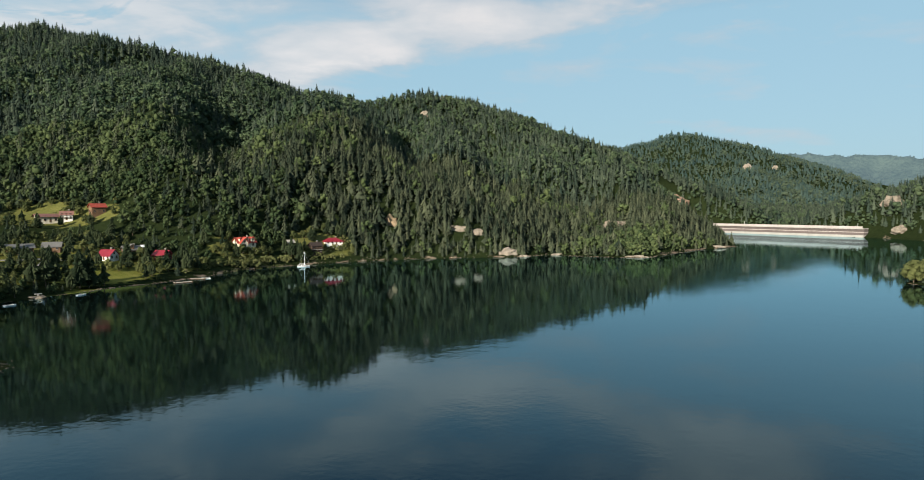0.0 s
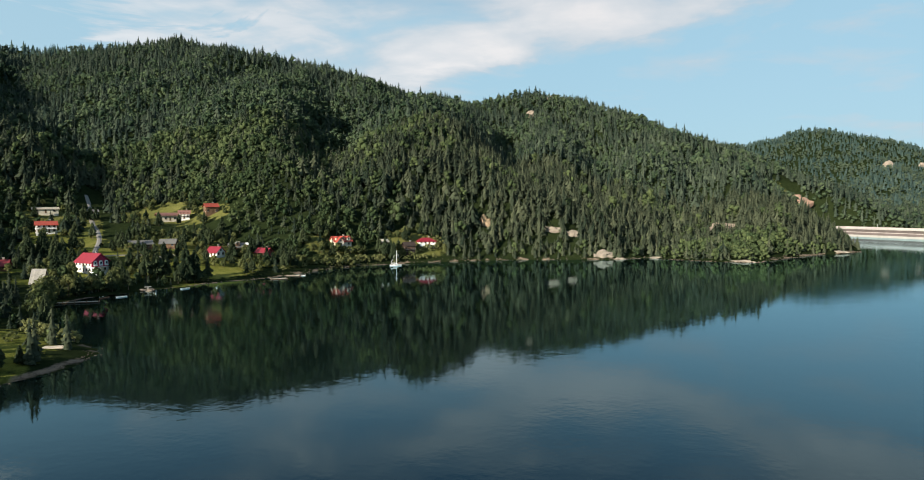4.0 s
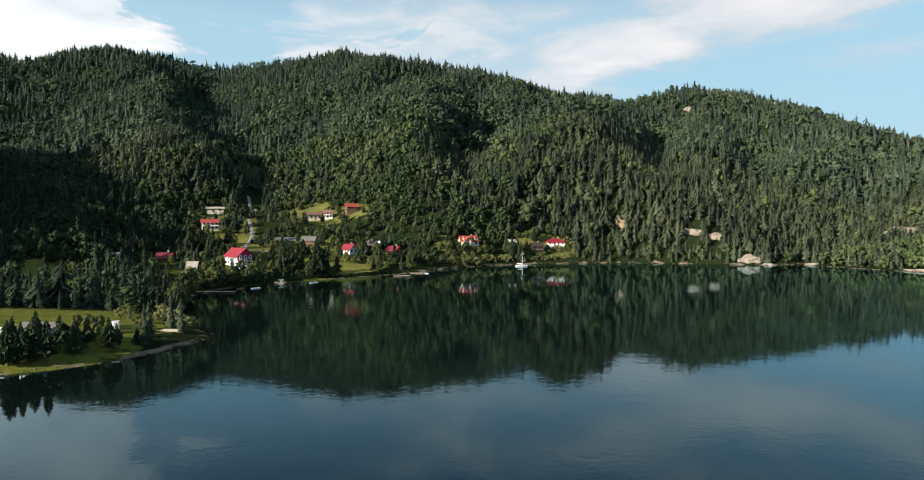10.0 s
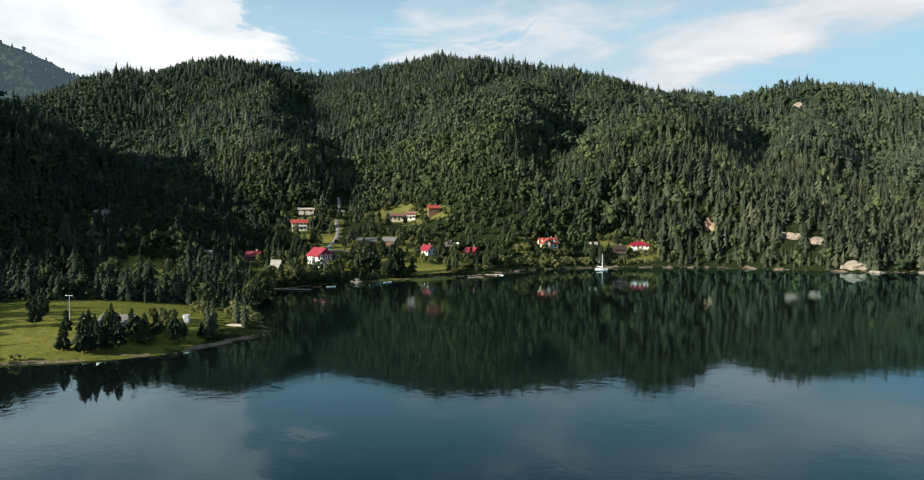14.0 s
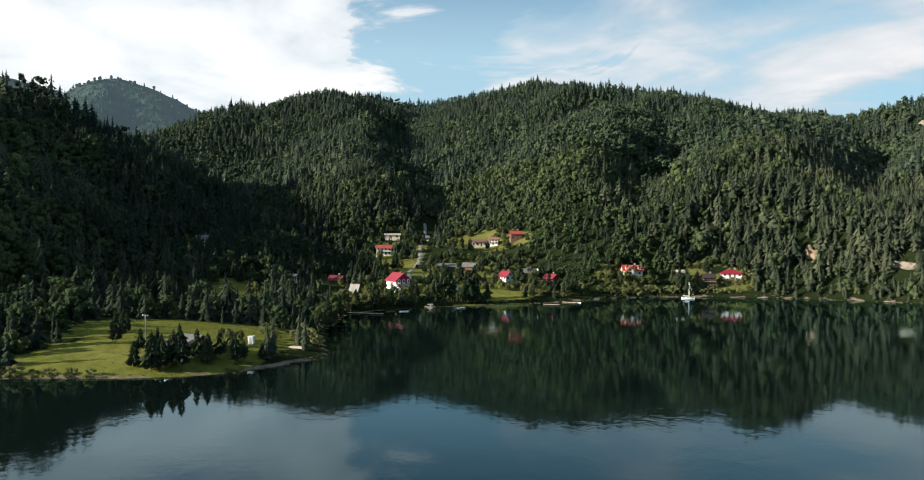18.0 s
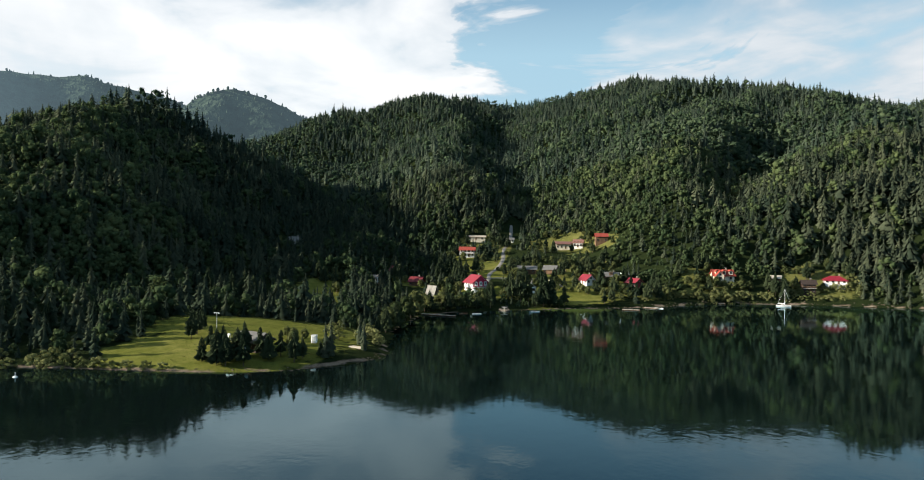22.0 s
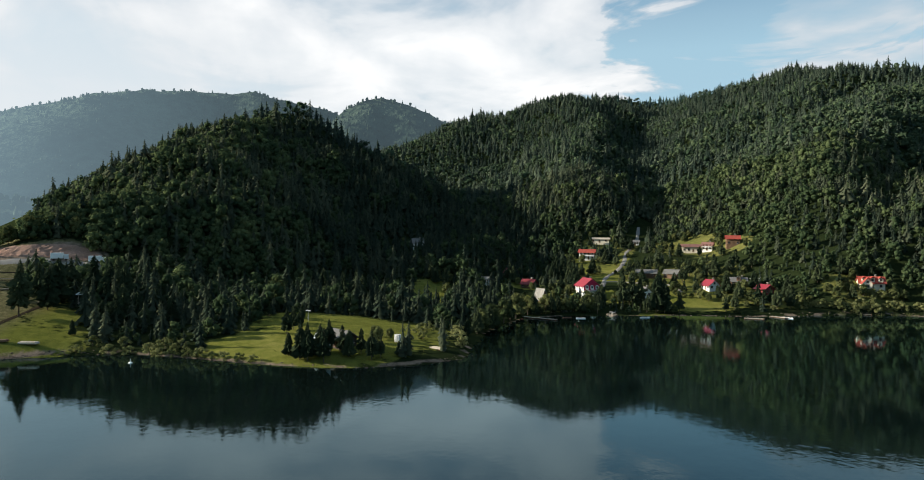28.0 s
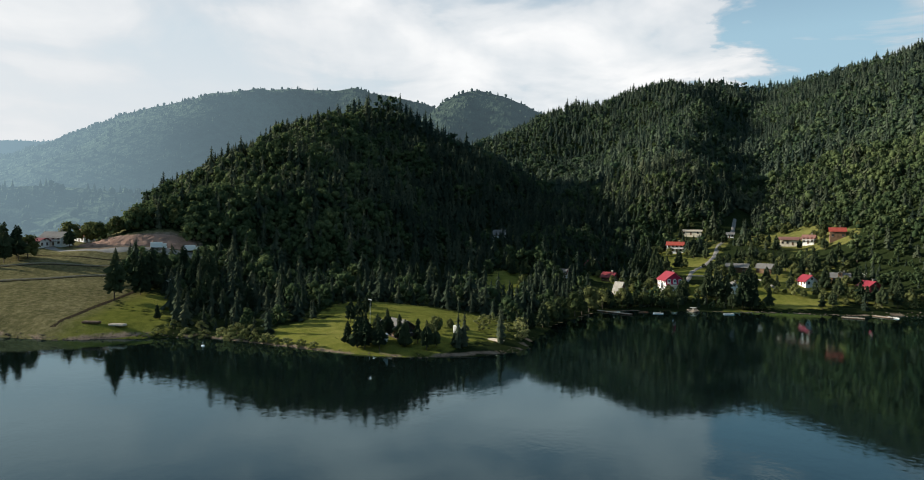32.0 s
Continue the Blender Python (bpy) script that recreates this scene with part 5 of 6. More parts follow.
sail = tagged(new("sailboat"), "white sailing boat with a bare mast at its mooring", "boat")
sail.matrix_world = pose(-89, 371, -0.25, 0, 0, 30)
part("hull", hull(8.5, 2.6, 1.1), M_BOATWHITE, sail)
part("deck", boxed(-3.6, 2.2, -0.95, 0.95, 0.85, 0.95, bevel=0.02), M_BOATWHITE, sail)
cab = part("cabin", boxed(-1.6, 1.4, -0.75, 0.75, 0.95, 1.55, bevel=0.12), M_BOATWHITE, sail)
part("cabin_window", boxed(-1.2, 1.0, -0.78, -0.75, 1.15, 1.38), M_GLASS, cab)
part("mast", rod((0.6, 0, 0.9), (0.6, 0, 11.2), 0.11), M_BOATWHITE, sail)
part("boom", rod((0.6, 0, 2.1), (-3.4, 0, 2.2), 0.09), M_BOATWHITE, sail)
part("furled_sail", rod((0.4, 0, 2.3), (-3.2, 0, 2.4), 0.2), M_WHITE, sail)
for e in ((4.1, 0, 1.2), (-4.1, 0, 1.0), (0.6, 1.1, 1.0), (0.6, -1.1, 1.0)):
    part("stay", rod((0.6, 0, 11.0), e, 0.035, 4), M_METAL, sail)

sail.matrix_world = sail.matrix_world @ Matrix.Scale(0.8, 4)


def rowboat(x, y, z, yaw, mat, label, length=3.8):
    ob = tagged(new("rowboat"), label, "boat")
    ob.matrix_world = pose(x, y, z, 0, 0, yaw)
    part("hull", hull(length, 1.35, 0.5), mat, ob)
    for px in (-0.9, 0.4):
        part("thwart", boxed(px - 0.13, px + 0.13, -0.5, 0.5, 0.33, 0.37), M_PALE_WOOD, ob)
    for sg in (-1, 1):
        part("oar", rod((-1.0, sg * 0.3, 0.42), (1.2, sg * 0.42, 0.46), 0.03, 4), M_PALE_WOOD, ob)
    return ob


rowboat(-109.8, 92.2, 0.12, 30, M_GREY, "pale grey rowing boat drawn up on the spit", 4.6)
rowboat(-146, 253, -0.12, 70, M_BOATWHITE, "white and red pedal boat afloat by the shore", 4.2)
rowboat(-120.5, 310.5, -0.12, 10, M_BOATWHITE, "white boat moored at the landing", 4.4)
rowboat(-159, 222, -0.12, 80, M_WOOD, "brown rowing boat moored by the guesthouse", 4.0)
rowboat(-155, 226, -0.12, 60, M_BOATWHITE, "white rowing boat moored by the guesthouse", 4.0)

buoy = tagged(new("buoy"), "white mooring float with a short staff on the lake", "buoy")
buoy.matrix_world = pose(-126, 57, -0.1)
bm = bmesh.new()
bmesh.ops.create_uvsphere(bm, u_segments=12, v_segments=8, radius=0.55, matrix=Matrix.Diagonal((1.3, 1, 0.75, 1)))
part("float", bm, M_BOATWHITE, buoy)
part("staff", rod((0, 0, 0.3), (0.1, 0, 1.25), 0.09), M_BOATWHITE, buoy)
part("ballast_ring", boxed(-0.75, 0.75, -0.1, 0.1, 0.0, 0.14, bevel=0.03), M_METAL, buoy)

islet = rock(-157.5, 245, 6.5, 4.0, 1.4, 31, "flat pale stone landing with a table at the bay shore", 0.2)
tbl = place("stone_table", -157.5, 245, 30, "round stone table on the rocky landing", "table", z=0.7)
part("table_top", boxed(-1.3, 1.3, -0.8, 0.8, 0.85, 1.0, bevel=0.05), M_CONCRETE, tbl)
part("table_leg", boxed(-0.3, 0.3, -0.3, 0.3, -0.2, 0.85, bevel=0.04), M_CONCRETE, tbl)

# ---------------------------------------------------------------- on the spit
barn = house(-115, 109.5, 20, 8, 6, 2.4, 1.9, M_GREY, M_DARK_WOOD, "dark timber cabin with a grey sheet roof among spruces", chimney=False, cols=2, name="cabin")
post = place("light_mast", -126, 103.5, 25, "tall pale mast with a crossbar and lamps on the spit", "mast")
part("pole", rod((0, 0, -0.3), (0, 0, 8.2), 0.08), M_METAL, post)
part("crossbar", boxed(-0.9, 0.9, -0.04, 0.04, 8.1, 8.2), M_METAL, post)
for sg in (-1, 1):
    part("lamp_head", boxed(sg * 0.8 - 0.12, sg * 0.8 + 0.12, -0.12, 0.12, 7.92, 8.1, bevel=0.03), M_METAL, post)
slide = place("water_slide", -123, 105, 40, "white playground slide with a ladder among the trees", "slide")
chute = boxed(-0.4, 0.4, -2.0, 2.0, -0.08, 0.08, bevel=0.02)
bmesh.ops.rotate(chute, verts=chute.verts, cent=(0, 0, 0), matrix=Matrix.Rotation(0.62, 3, "X"))
bmesh.ops.translate(chute, verts=chute.verts, vec=(0, 0, 1.35))
part("chute", chute, M_WHITE, slide)
for sg in (-1, 1):
    part("ladder_rail", rod((sg * 0.35, 1.65, 2.6), (sg * 0.35, 2.1, -0.2), 0.05, 5), M_METAL, slide)
    for k in range(4):
        if sg > 0:
            part("rung", rod((-0.35, 1.72 + k * 0.1, 2.1 - k * 0.55), (0.35, 1.72 + k * 0.1, 2.1 - k * 0.55), 0.03, 4), M_METAL, slide)


def caravan(x, y, yaw, label):
    ob = place("caravan", x, y, yaw, label, "caravan")
    part("body", boxed(-2.4, 2.4, -1.05, 1.05, 0.55, 2.55, bevel=0.25), M_BOATWHITE, ob)
    for px in (-1.3, 0.9):
        part("window", boxed(px - 0.5, px + 0.5, -1.08, -1.05, 1.4, 2.0), M_GLASS, ob)
    part("door", boxed(-0.3, 0.25, -1.09, -1.05, 0.75, 2.2), M_METAL, ob)
    for sg in (-1, 1):
        part("wheel", rod((-0.1, sg * 0.75, 0.32), (-0.1, sg * 1.0, 0.32), 0.34, 14), M_DARK_WOOD, ob)
    part("drawbar", boxed(2.4, 3.5, -0.06, 0.06, 0.5, 0.62), M_METAL, ob)
    return ob


caravan(-109.5, 103.2, 20, "white caravan parked under the spruces on the spit")
kiosk = place("shower_cabin", -113, 126.4, 40, "small white toilet cabin on the spit meadow", "cabin")
part("body", boxed(-0.7, 0.7, -0.7, 0.7, 0.0, 2.1, bevel=0.06), M_BOATWHITE, kiosk)
part("roof", boxed(-0.8, 0.8, -0.8, 0.8, 2.1, 2.24, bevel=0.05), M_WHITE, kiosk)
part("door", boxed(-0.35, 0.35, -0.75, -0.7, 0.1, 1.9), M_METAL, kiosk)
raft = place("upturned_raft", -104, 135, 20, "pale upturned raft lying on the spit grass", "raft")
for k in range(7):
    part("board", boxed(-2.4, 2.4, -1.3 + k * 0.37, -1.3 + k * 0.37 + 0.33, 0.1, 0.32, bevel=0.03), M_PALE_WOOD, raft)
for px in (-1.8, 1.8):
    part("skid", boxed(px - 0.1, px + 0.1, -1.3, 1.3, -0.1, 0.1), M_WOOD, raft)


def fence_line(points, label):
    """Posts with two rails between them."""
    ob = tagged(new("fence"), label, "fence", "fences")
    for (ax, ay), (bx, by) in zip(points, points[1:]):
        n = max(1, int(math.hypot(bx - ax, by - ay) / 2.5))
        for k in range(n):
            p = Vector((ax + (bx - ax) * k / n, ay + (by - ay) * k / n, 0))
            q = Vector((ax + (bx - ax) * (k + 1) / n, ay + (by - ay) * (k + 1) / n, 0))
            p.z, q.z = height(p.x, p.y), height(q.x, q.y)
            part("post", rod((p.x, p.y, p.z - 0.3), (p.x, p.y, p.z + 1.15), 0.07, 5), M_PALE_WOOD, ob)
            for h in (0.5, 0.95):
                part("rail", rod((p.x, p.y, p.z + h), (q.x, q.y, q.z + h), 0.045, 4), M_PALE_WOOD, ob)
    return ob


fence_line([(-244, 288), (-252, 296), (-262, 300)], "weathered post and rail fence by the hay field")

# ---------------------------------------------------------------- the meadow in the west
house(-287, -13, 62, 11.1, 7.4, 3.9, 2.4, M_GREY, M_WHITE, "large white house with a grey-brown roof beyond the meadow", storeys=2, cols=4, balcony=True)
house(-281, -19, 62, 6.5, 6, 3.0, 1.2, M_MAROON, M_WHITE, "white annexe with a low red roof beside the meadow", chimney=False)
house(-335, -10, 40, 8.5, 6.2, 3.4, 3.4, M_ORANGE, M_WHITE, "half-built house with a steep orange roof on the slope", chimney=False)


def lorry(x, y, yaw, label):
    ob = place("lorry", x, y, yaw, label, "lorry", lift=0.3)
    part("box", boxed(-3.2, 1.6, -1.2, 1.2, 0.9, 3.3, bevel=0.06), M_BOATWHITE, ob)
    cabin = part("cab", boxed(1.75, 3.5, -1.15, 1.15, 0.6, 2.7, bevel=0.18), M_WHITE, ob)
    part("windscreen", boxed(3.44, 3.52, -0.95, 0.95, 1.6, 2.4), M_GLASS, cabin)
    part("chassis", boxed(-3.1, 3.2, -0.5, 0.5, 0.5, 0.9), M_DARK_WOOD, ob)
    for px in (-2.2, 2.5):
        for sg in (-1, 1):
            part("wheel", rod((px, sg * 0.85, 0.45), (px, sg * 1.15, 0.45), 0.48, 14), M_DARK_WOOD, ob)
    return ob


lorry(-262, 47, 82, "white lorry parked on the dirt road")
lorry(-262, 33, 88, "white lorry standing below the dug bank")
gz = place("gazebo", -201, 44, 10, "pale pointed gazebo roof among dark trees", "gazebo")
parts = bmesh.new()
bmesh.ops.create_cone(parts, cap_ends=True, segments=6, radius1=2.6, radius2=0.05, depth=1.7, matrix=Matrix.Translation((0, 0, 4.0)))
part("roof", parts, M_WHITE, gz)
for k in range(6):
    cx, cy = 2.1 * math.cos(k * math.pi / 3), 2.1 * math.sin(k * math.pi / 3)
    part("post", boxed(cx - 0.09, cx + 0.09, cy - 0.09, cy + 0.09, -0.3, 3.2), M_PALE_WOOD, gz)
part("floor_deck", boxed(-2.0, 2.0, -2.0, 2.0, -0.1, 0.25, bevel=0.03), M_PALE_WOOD, gz)
for x, y, yaw, label in ((-150, 32.5, 60, "pale flat-bottomed boat lying on the meadow"), (-153, 25, 70, "weathered flat-bottomed boat lying on the meadow")):
    fb = place("flat_boat", x, y, yaw, label, "boat", lift=0.05)
    part("hull", boxed(-2.6, 2.6, -0.9, 0.9, 0.0, 0.55, bevel=0.15), M_PALE_WOOD if y > 30 else M_WOOD, fb)
    part("cover", boxed(-2.4, 2.4, -0.8, 0.8, 0.55, 0.66, bevel=0.04), M_PALE_WOOD if y > 30 else M_WOOD, fb)

# ---------------------------------------------------------------- single trees, bushes and reeds
def ready(name, shape, mat, parent, scale=1.0):
    v, f = shape
    me = bpy.data.meshes.new(name)
    me.from_pydata((v * scale).tolist(), [], f.tolist())
    me.materials.append(mat)
    ob = new(name, me)
    ob.parent = parent
    return ob


def trunk_mesh(parent, top, r):
    bm = bmesh.new()
    n, prev = 6, None
    for k in range(5):
        z = -0.03 + (top + 0.03) * k / 4
        rr = r * (1 - 0.8 * k / 4)
        off = 0.006 * math.sin(k * 1.7)
        ring = [bm.verts.new((off + rr * math.cos(a), rr * math.sin(a), z)) for a in [2 * math.pi * i / n for i in range(n)]]
        if prev:
            for i in range(n):
                bm.faces.new((prev[i], prev[(i + 1) % n], ring[(i + 1) % n], ring[i]))
        prev = ring
    return part("trunk", bm, M_BARK, parent)


spruces, leafies, bushes = [], [], []
for s, r, b in ((51, 0.22, 0.20), (52, 0.25, 0.13), (53, 0.20, 0.25)):
    t = tagged(new("spruce_tree"), "dark green spruce with drooping branches and a bare lower trunk", "tree", "spruces by the lake")
    trunk_mesh(t, 0.95, 0.014)
    ready("crown", spruce_shape(s, 250, r, b, thick=0.14, lean=0.35, slim=0.55), M_SPRUCE_ONE, t)
    spruces.append(t)
for s, w in ((61, 0.36), (62, 0.44), (63, 0.40)):
    t = tagged(new("broadleaf_tree"), "light green broadleaf tree with an uneven crown", "tree", "broadleaf trees by the lake")
    trunk_mesh(t, 0.7, 0.022)
    ready("crown", leafy_shape(s, 9, 430, 0.045, 0.08, wide=w), M_LEAF_ONE, t)
    leafies.append(t)
for s in (71, 72):
    t = tagged(new("bush"), "pale olive willow bush at the water's edge", "bush", "bushes on the shore")
    ready("foliage", leafy_shape(s, 8, 420, 0.048, bottom=-0.12, wide=0.75), M_WILLOW, t)
    ready("stems", spruce_shape(s, 8, 0.10, 0.0), M_BARK, t, 0.5)
    bushes.append(t)
TREE_RNG = random.Random(5)
used = set()


def plant(kinds, x, y, tall, wide=1.0, z=None):
    ob = TREE_RNG.choice(kinds)
    own = ob.scale
    m = Matrix.LocRotScale((x, y, (height(x, y) if z is None else z) - 0.1), Euler((TREE_RNG.uniform(-0.03, 0.03), TREE_RNG.uniform(-0.03, 0.03), TREE_RNG.uniform(0, 6.28))), (tall * wide / own.x, tall * wide / own.y, tall / own.z))
    if ob.name not in used:
        used.add(ob.name)
        ob.matrix_basis = m
        return ob
    return copy_thing(ob, m)


# the dark spruces between the spit and the meadow, and by the western houses
for x, y, h in ((-247, -18, 15), (-251, -24, 16), (-243, -22, 13), (-256, -21, 14), (-279, -6, 11), (-201, 36, 16), (-204, 47, 17), (-199, 52, 16), (-210, 40, 15), (-207, 55, 17), (-195, 57, 15), (-188, 56, 14), (-181, 56, 12), (-176, 54, 10),
                (-172, 50, 8), (-168, 54, 9), (-165, 49, 6), (-174, 60, 11), (-166, 62, 9), (-178, 66, 12), (-170, 70, 10), (-168, 82, 9), (-172, 90, 8)):
    plant(spruces, x, y, h, 1.15)
for x, y, h in ((-252, -16, 10), (-296, -2, 10), (-300, -10, 11), (-291, 4, 9), (-288, 12, 9), (-290, 20, 10), (-292, 29, 9), (-288, 38, 8), (-306, -2, 10)):
    plant(leafies, x, y, h, 1.2)
# the shaded bay shore
for k in range(34):
    s = k / 33
    i = s * 4.999
    line = ((-116, 152), (-138, 173), (-152, 191), (-166, 206), (-167, 224), (-160, 241))
    a, b = line[int(i)], line[int(i) + 1]
    x, y = a[0] + (b[0] - a[0]) * (i % 1) - 5.5 + TREE_RNG.uniform(-2.5, 2.0), a[1] + (b[1] - a[1]) * (i % 1) + 2.0 + TREE_RNG.uniform(-2, 2)
    if sample(SHORE, np.array([x]), np.array([y]))[0] > 1.2 and y > 156:
        plant(spruces if k % 4 else leafies, x, y, TREE_RNG.uniform(5.5, 10.5), 1.15)
# the spit
for x, y, h in ((-111.5, 94.5, 5.6), (-106.5, 96.2, 8.2), (-104.8, 97.8, 8.0), (-107.0, 101.5, 7.6), (-101.8, 101.2, 8.0), (-103.5, 108.5, 6.6), (-98.8, 113.2, 7.2), (-100.2, 116.2, 5.2), (-100.2, 121.5, 3.6), (-99.4, 123.0, 3.0),
                (-109.0, 98.6, 8.0), (-111.5, 105.5, 7.6), (-107.5, 108.0, 6.8), (-105.0, 112.5, 6.2), (-121, 100, 5.6), (-133, 99, 7.0), (-137, 102, 7.5), (-141, 105, 6.5), (-146, 104, 6.0), (-150, 108, 6.0), (-163, 100, 4.5), (-170, 104, 5.0),
                (-181, 27, 18.5), (-197, 31, 15.0), (-190, 34, 15.0), (-189, 55, 15.5), (-193, 57, 17.0), (-184, 51, 13.0), (-158, 42.5, 5.0), (-146.5, 90, 3.2), (-158, 88, 3.4), (-225, 137, 15.5), (-213, 142, 15.0), (-220, 150, 15.5), (-206, 148, 14.0)):
    near_water = x > -135 and y < 150
    plant(spruces, x, y, h * (1.18 if near_water else 1.0), 1.12 if near_water else 1.0)
for x, y, h in ((-209, 113, 12.5), (-108, 117, 4.6), (-113, 120, 4.2), (-117, 122, 4.0), (-121, 122, 3.4), (-118, 126, 3.2)):
    plant(leafies, x, y, h)
for x, y, h in ((-124, 138, 2.6), (-128, 141, 3.0), (-131, 145, 3.2), (-116, 136, 2.4), (-112, 147, 2.8), (-108, 145, 2.6), (-106, 143.5, 2.2), (-117, 149, 3.2), (-121, 150, 3.0), (-125, 152, 3.4), (-129, 155, 3.2), (-118, 144, 2.4), (-142, 52, 3.0), (-139, 57, 2.6), (-136, 62, 3.4), (-133, 64, 2.6),
                (-131, 67.5, 3.0), (-128, 71, 2.6), (-125, 74, 2.8), (-122, 76.5, 2.2), (-119, 79, 2.4), (-116, 82.5, 2.2), (-113, 85.5, 2.0), (-137, 66, 3.4), (-145, 56, 3.2), (-147, 48, 3.0), (-144, 44, 2.6), (-134, 70, 3.0),
                (-120, 360, 3.4), (-115, 362, 3.0), (-111, 367, 4.2), (-107, 371, 4.6), (-125, 352, 3.0), (-122, 346, 3.0), (-127, 340, 2.8), (-92, 386, 3.0), (-87, 390, 2.8), (-82, 394, 3.0), (-78, 398, 2.8), (-73, 402, 2.6), (-128, 332, 2.4), (-133, 318, 2.2)):
    plant(bushes, x, y, h * 1.0, TREE_RNG.uniform(1.1, 1.6))
for k in range(70):
    s = k / 45
    x, y = -131 + 40 * s + TREE_RNG.uniform(-3, 3), 336 + 54 * s + TREE_RNG.uniform(-3, 4)
    if sample(SHORE, np.array([x]), np.array([y]))[0] > 1.0:
        plant(bushes if k % 4 else leafies, x, y, TREE_RNG.uniform(2.2, 4.2), 1.3)
for x, y, h in ((188, 276, 9.5), (190, 272, 8.5), (194, 279, 9.0), (198, 274, 8.0), (193, 284, 7.5), (189, 280, 6.5)):
    plant(leafies, x, y, h, 1.25)

HOUSES = [ob.matrix_world.translation.to_2d() for ob in scene.objects if ob.get("category") in ("house", "hut", "tent")]
lawns = [(-160, 288, 13), (-152, 296, 9), (-250, 303, 15), (-256, 375, 12), (-240, 378, 10)]
ROADS = [(-196, 268), (-210, 284), (-220, 293), (-232, 312), (-246, 330), (-262, 345), (-280, 366), (-296, 386)]
spots = scatter((-345, 200), (-55, 425), 5.2, 77)
n_spruce = n_leafy = 0
for x, y in zip(spots[0], spots[1]):
    if sample(SHORE, np.array([x]), np.array([y]))[0] < 3.5 or clearing(np.array([x]), np.array([y]))[0] < 0.30:
        continue
    if any((Vector((x, y)) - h).length < 7.0 for h in HOUSES) or any(math.hypot(x - a, y - b) < r for a, b, r in lawns):
        continue
    if any(math.hypot(x - a, y - b) < 9 for a, b in ROADS):
        continue
    # keep the houses' fronts in view from the lake
    if any((Vector((x, y)) - h).dot(Vector((0.75, -0.66))) > 0 and (Vector((x, y)) - h).length < 17 and abs((Vector((x, y)) - h).dot(Vector((0.66, 0.75)))) < 6 for h in HOUSES) and TREE_RNG.random() < 0.6:
        continue
    chance = TREE_RNG.random()
    if chance < 0.40 and n_spruce < 290:
        plant(spruces, x, y, TREE_RNG.uniform(5, 11), 1.25)
        n_spruce += 1
    elif chance < 0.85 and n_leafy < 290:
        plant(leafies, x, y, TREE_RNG.uniform(2.5, 6.0), 1.2)
        n_leafy += 1
for x, y, h in ((-167, 265, 17), (-170, 262, 15.5), (-165, 268, 15), (-155, 268, 17), (-157, 271, 16), (-153, 271, 15), (-173, 251, 7), (-176, 246, 6), (-180, 243, 6), (-233, 268, 14), (-237, 272, 13), (-230, 272, 15), (-239, 283, 13), (-226, 276, 13), (-243, 277, 14), (-222, 270, 12), (-96, 386, 12), (-99, 384, 13), (-94, 384, 12), (-103, 385, 11)):
    plant(spruces, x, y, h)

for x, y, h in ((-119, 368.5, 4.5), (-116, 371, 5.0), (-122, 366, 4.2), (-113, 375, 5.5), (-126, 364, 4.0), (-129, 360, 4.5), (-110, 378, 5.0), (-132, 355, 4.0), (-117, 366, 3.5), (-90, 392, 4.0), (-84, 398, 3.5)):
    plant(leafies, x, y, h, 1.35)


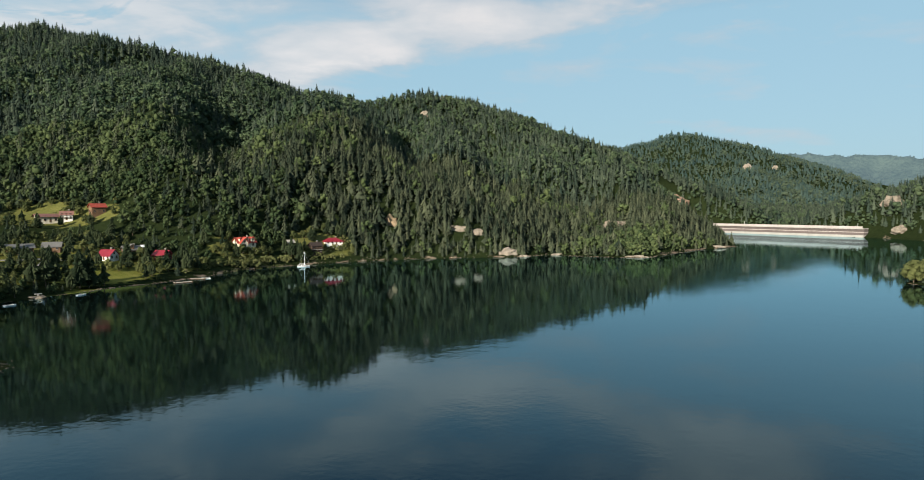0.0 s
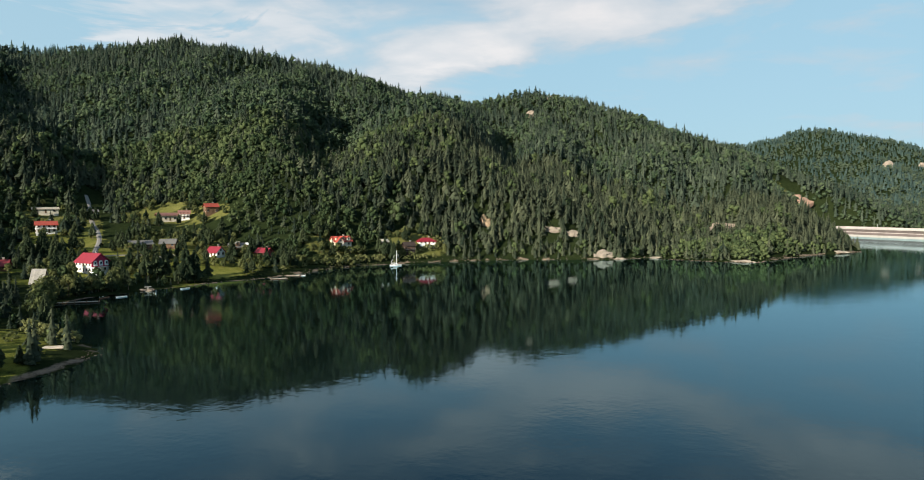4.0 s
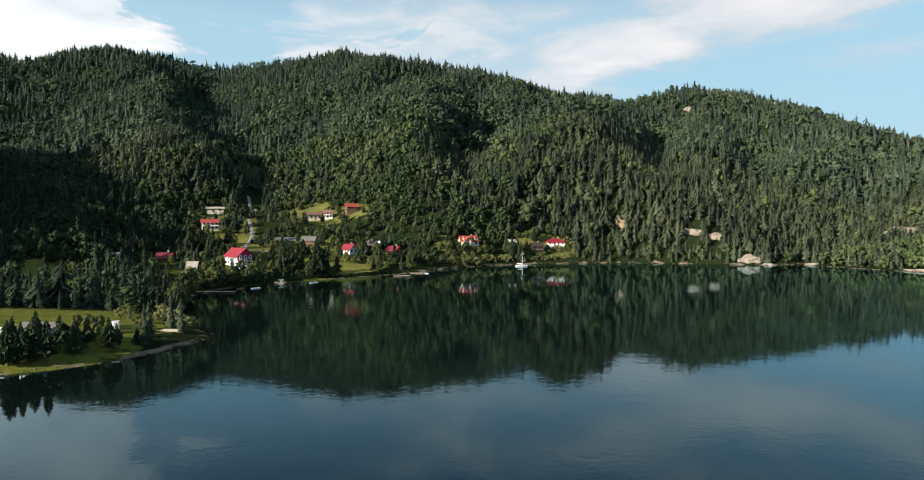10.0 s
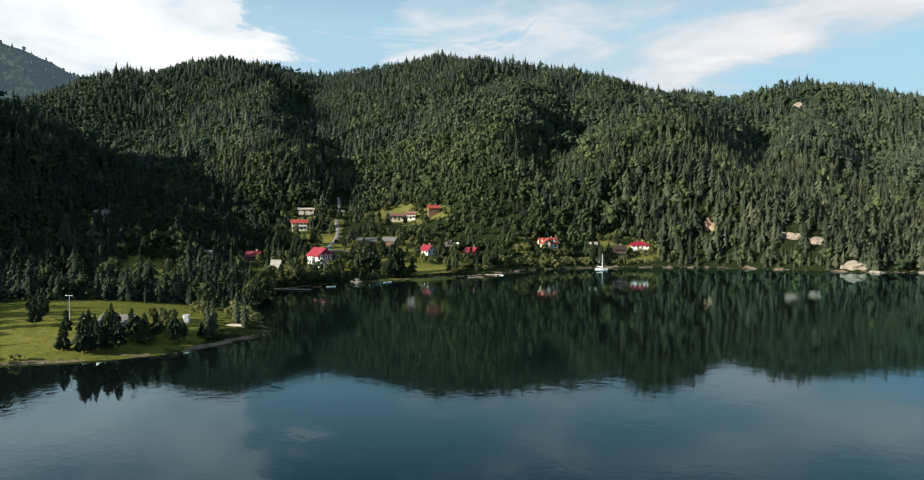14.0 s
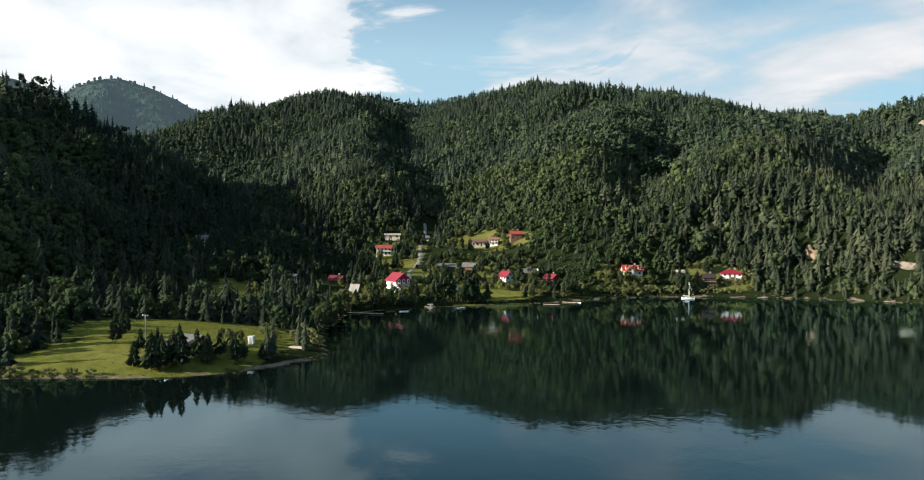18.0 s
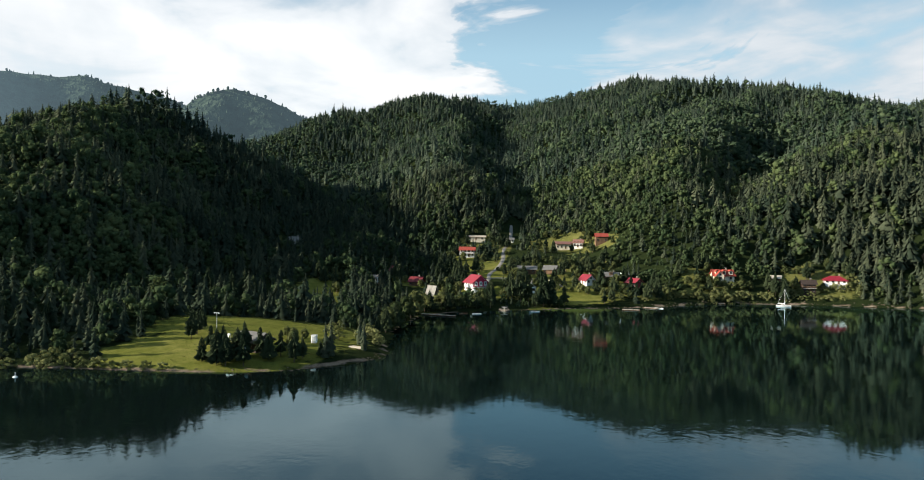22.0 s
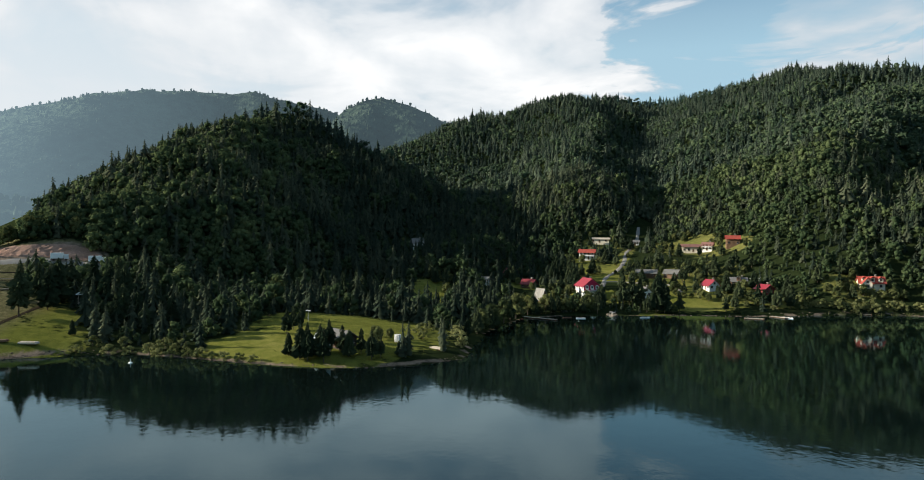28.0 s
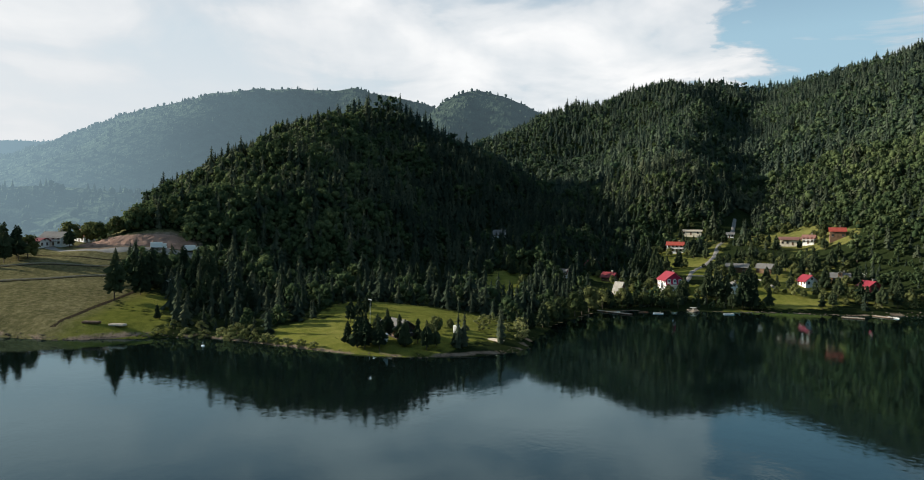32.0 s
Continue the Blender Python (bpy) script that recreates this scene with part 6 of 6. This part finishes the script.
def reeds(x, y, r, seed, label):
    rng = np.random.default_rng(seed)
    vs, fs = [], []
    for k in range(260):
        a, d = rng.uniform(0, 6.28), r * math.sqrt(rng.random())
        px, py, h, t = x + d * math.cos(a) * 1.6, y + d * math.sin(a), rng.uniform(1.0, 2.0), rng.uniform(0, 6.28)
        lx, ly = rng.normal(0, 0.15, 2)
        n = len(vs)
        vs += [(px - 0.06 * math.cos(t), py - 0.06 * math.sin(t), -0.3), (px + 0.06 * math.cos(t), py + 0.06 * math.sin(t), -0.3), (px + lx, py + ly, h)]
        fs.append((n, n + 1, n + 2))
    me = sheet("reed_bed", vs, fs, M_WILLOW)
    return tagged(new("reed_bed", me), label, "reeds", kind="stuff")


for k, (x, y) in enumerate(((-124, 338), (-121, 345), (-118, 352), (-113, 361), (-109, 366), (-105, 372))):
    reeds(x, y, 2.6, k, "pale green reeds standing in the shallow water")


def tufts(name, boxes, count, seed, mat, label):
    """Loose tufts of grass, three leaning blades each, on open ground."""
    rng = np.random.default_rng(seed)
    vs, fs = [], []
    for x0, x1, y0, y1 in boxes:
        n = int(count * (x1 - x0) * (y1 - y0) / 1000)
        x, y = rng.uniform(x0, x1, n), rng.uniform(y0, y1, n)
        ok = (sample(OPEN, x, y) > 0.45) & (sample(SHORE, x, y) > 1.2) & (waves(x, y, 14, seed) + rng.normal(0, 0.6, n) > 0.0)
        for px, py, pz in zip(x[ok], y[ok], sample(ZZ, x, y)[ok]):
            for _ in range(3):
                a, h = rng.uniform(0, 6.28), rng.uniform(0.10, 0.24)
                c, t = math.cos(a), math.sin(a)
                k = len(vs)
                vs += [(px - 0.16 * c, py - 0.16 * t, pz - 0.08), (px + 0.16 * c, py + 0.16 * t, pz - 0.08), (px + rng.normal(0, 0.15), py + rng.normal(0, 0.15), pz + h)]
                fs.append((k, k + 1, k + 2))
    return tagged(new(name, sheet(name, vs, fs, mat)), label, "grass", kind="stuff")


M_TUFT = foliage("rough meadow grass", (0.090, 0.098, 0.026), (0.200, 0.190, 0.055), 0.5, False)
M_STRAW = foliage("dry meadow grass", (0.100, 0.090, 0.050), (0.230, 0.200, 0.120), 0.5, False)
tufts("rough_grass", [(-170, -98, 84, 142), (-186, -142, 20, 48)], 700, 3, M_TUFT, "tufted yellow green grass on the lakeside meadow")
tufts("dry_grass", [(-262, -146, -34, 24)], 550, 4, M_STRAW, "dry brownish grass tufts on the western meadow")
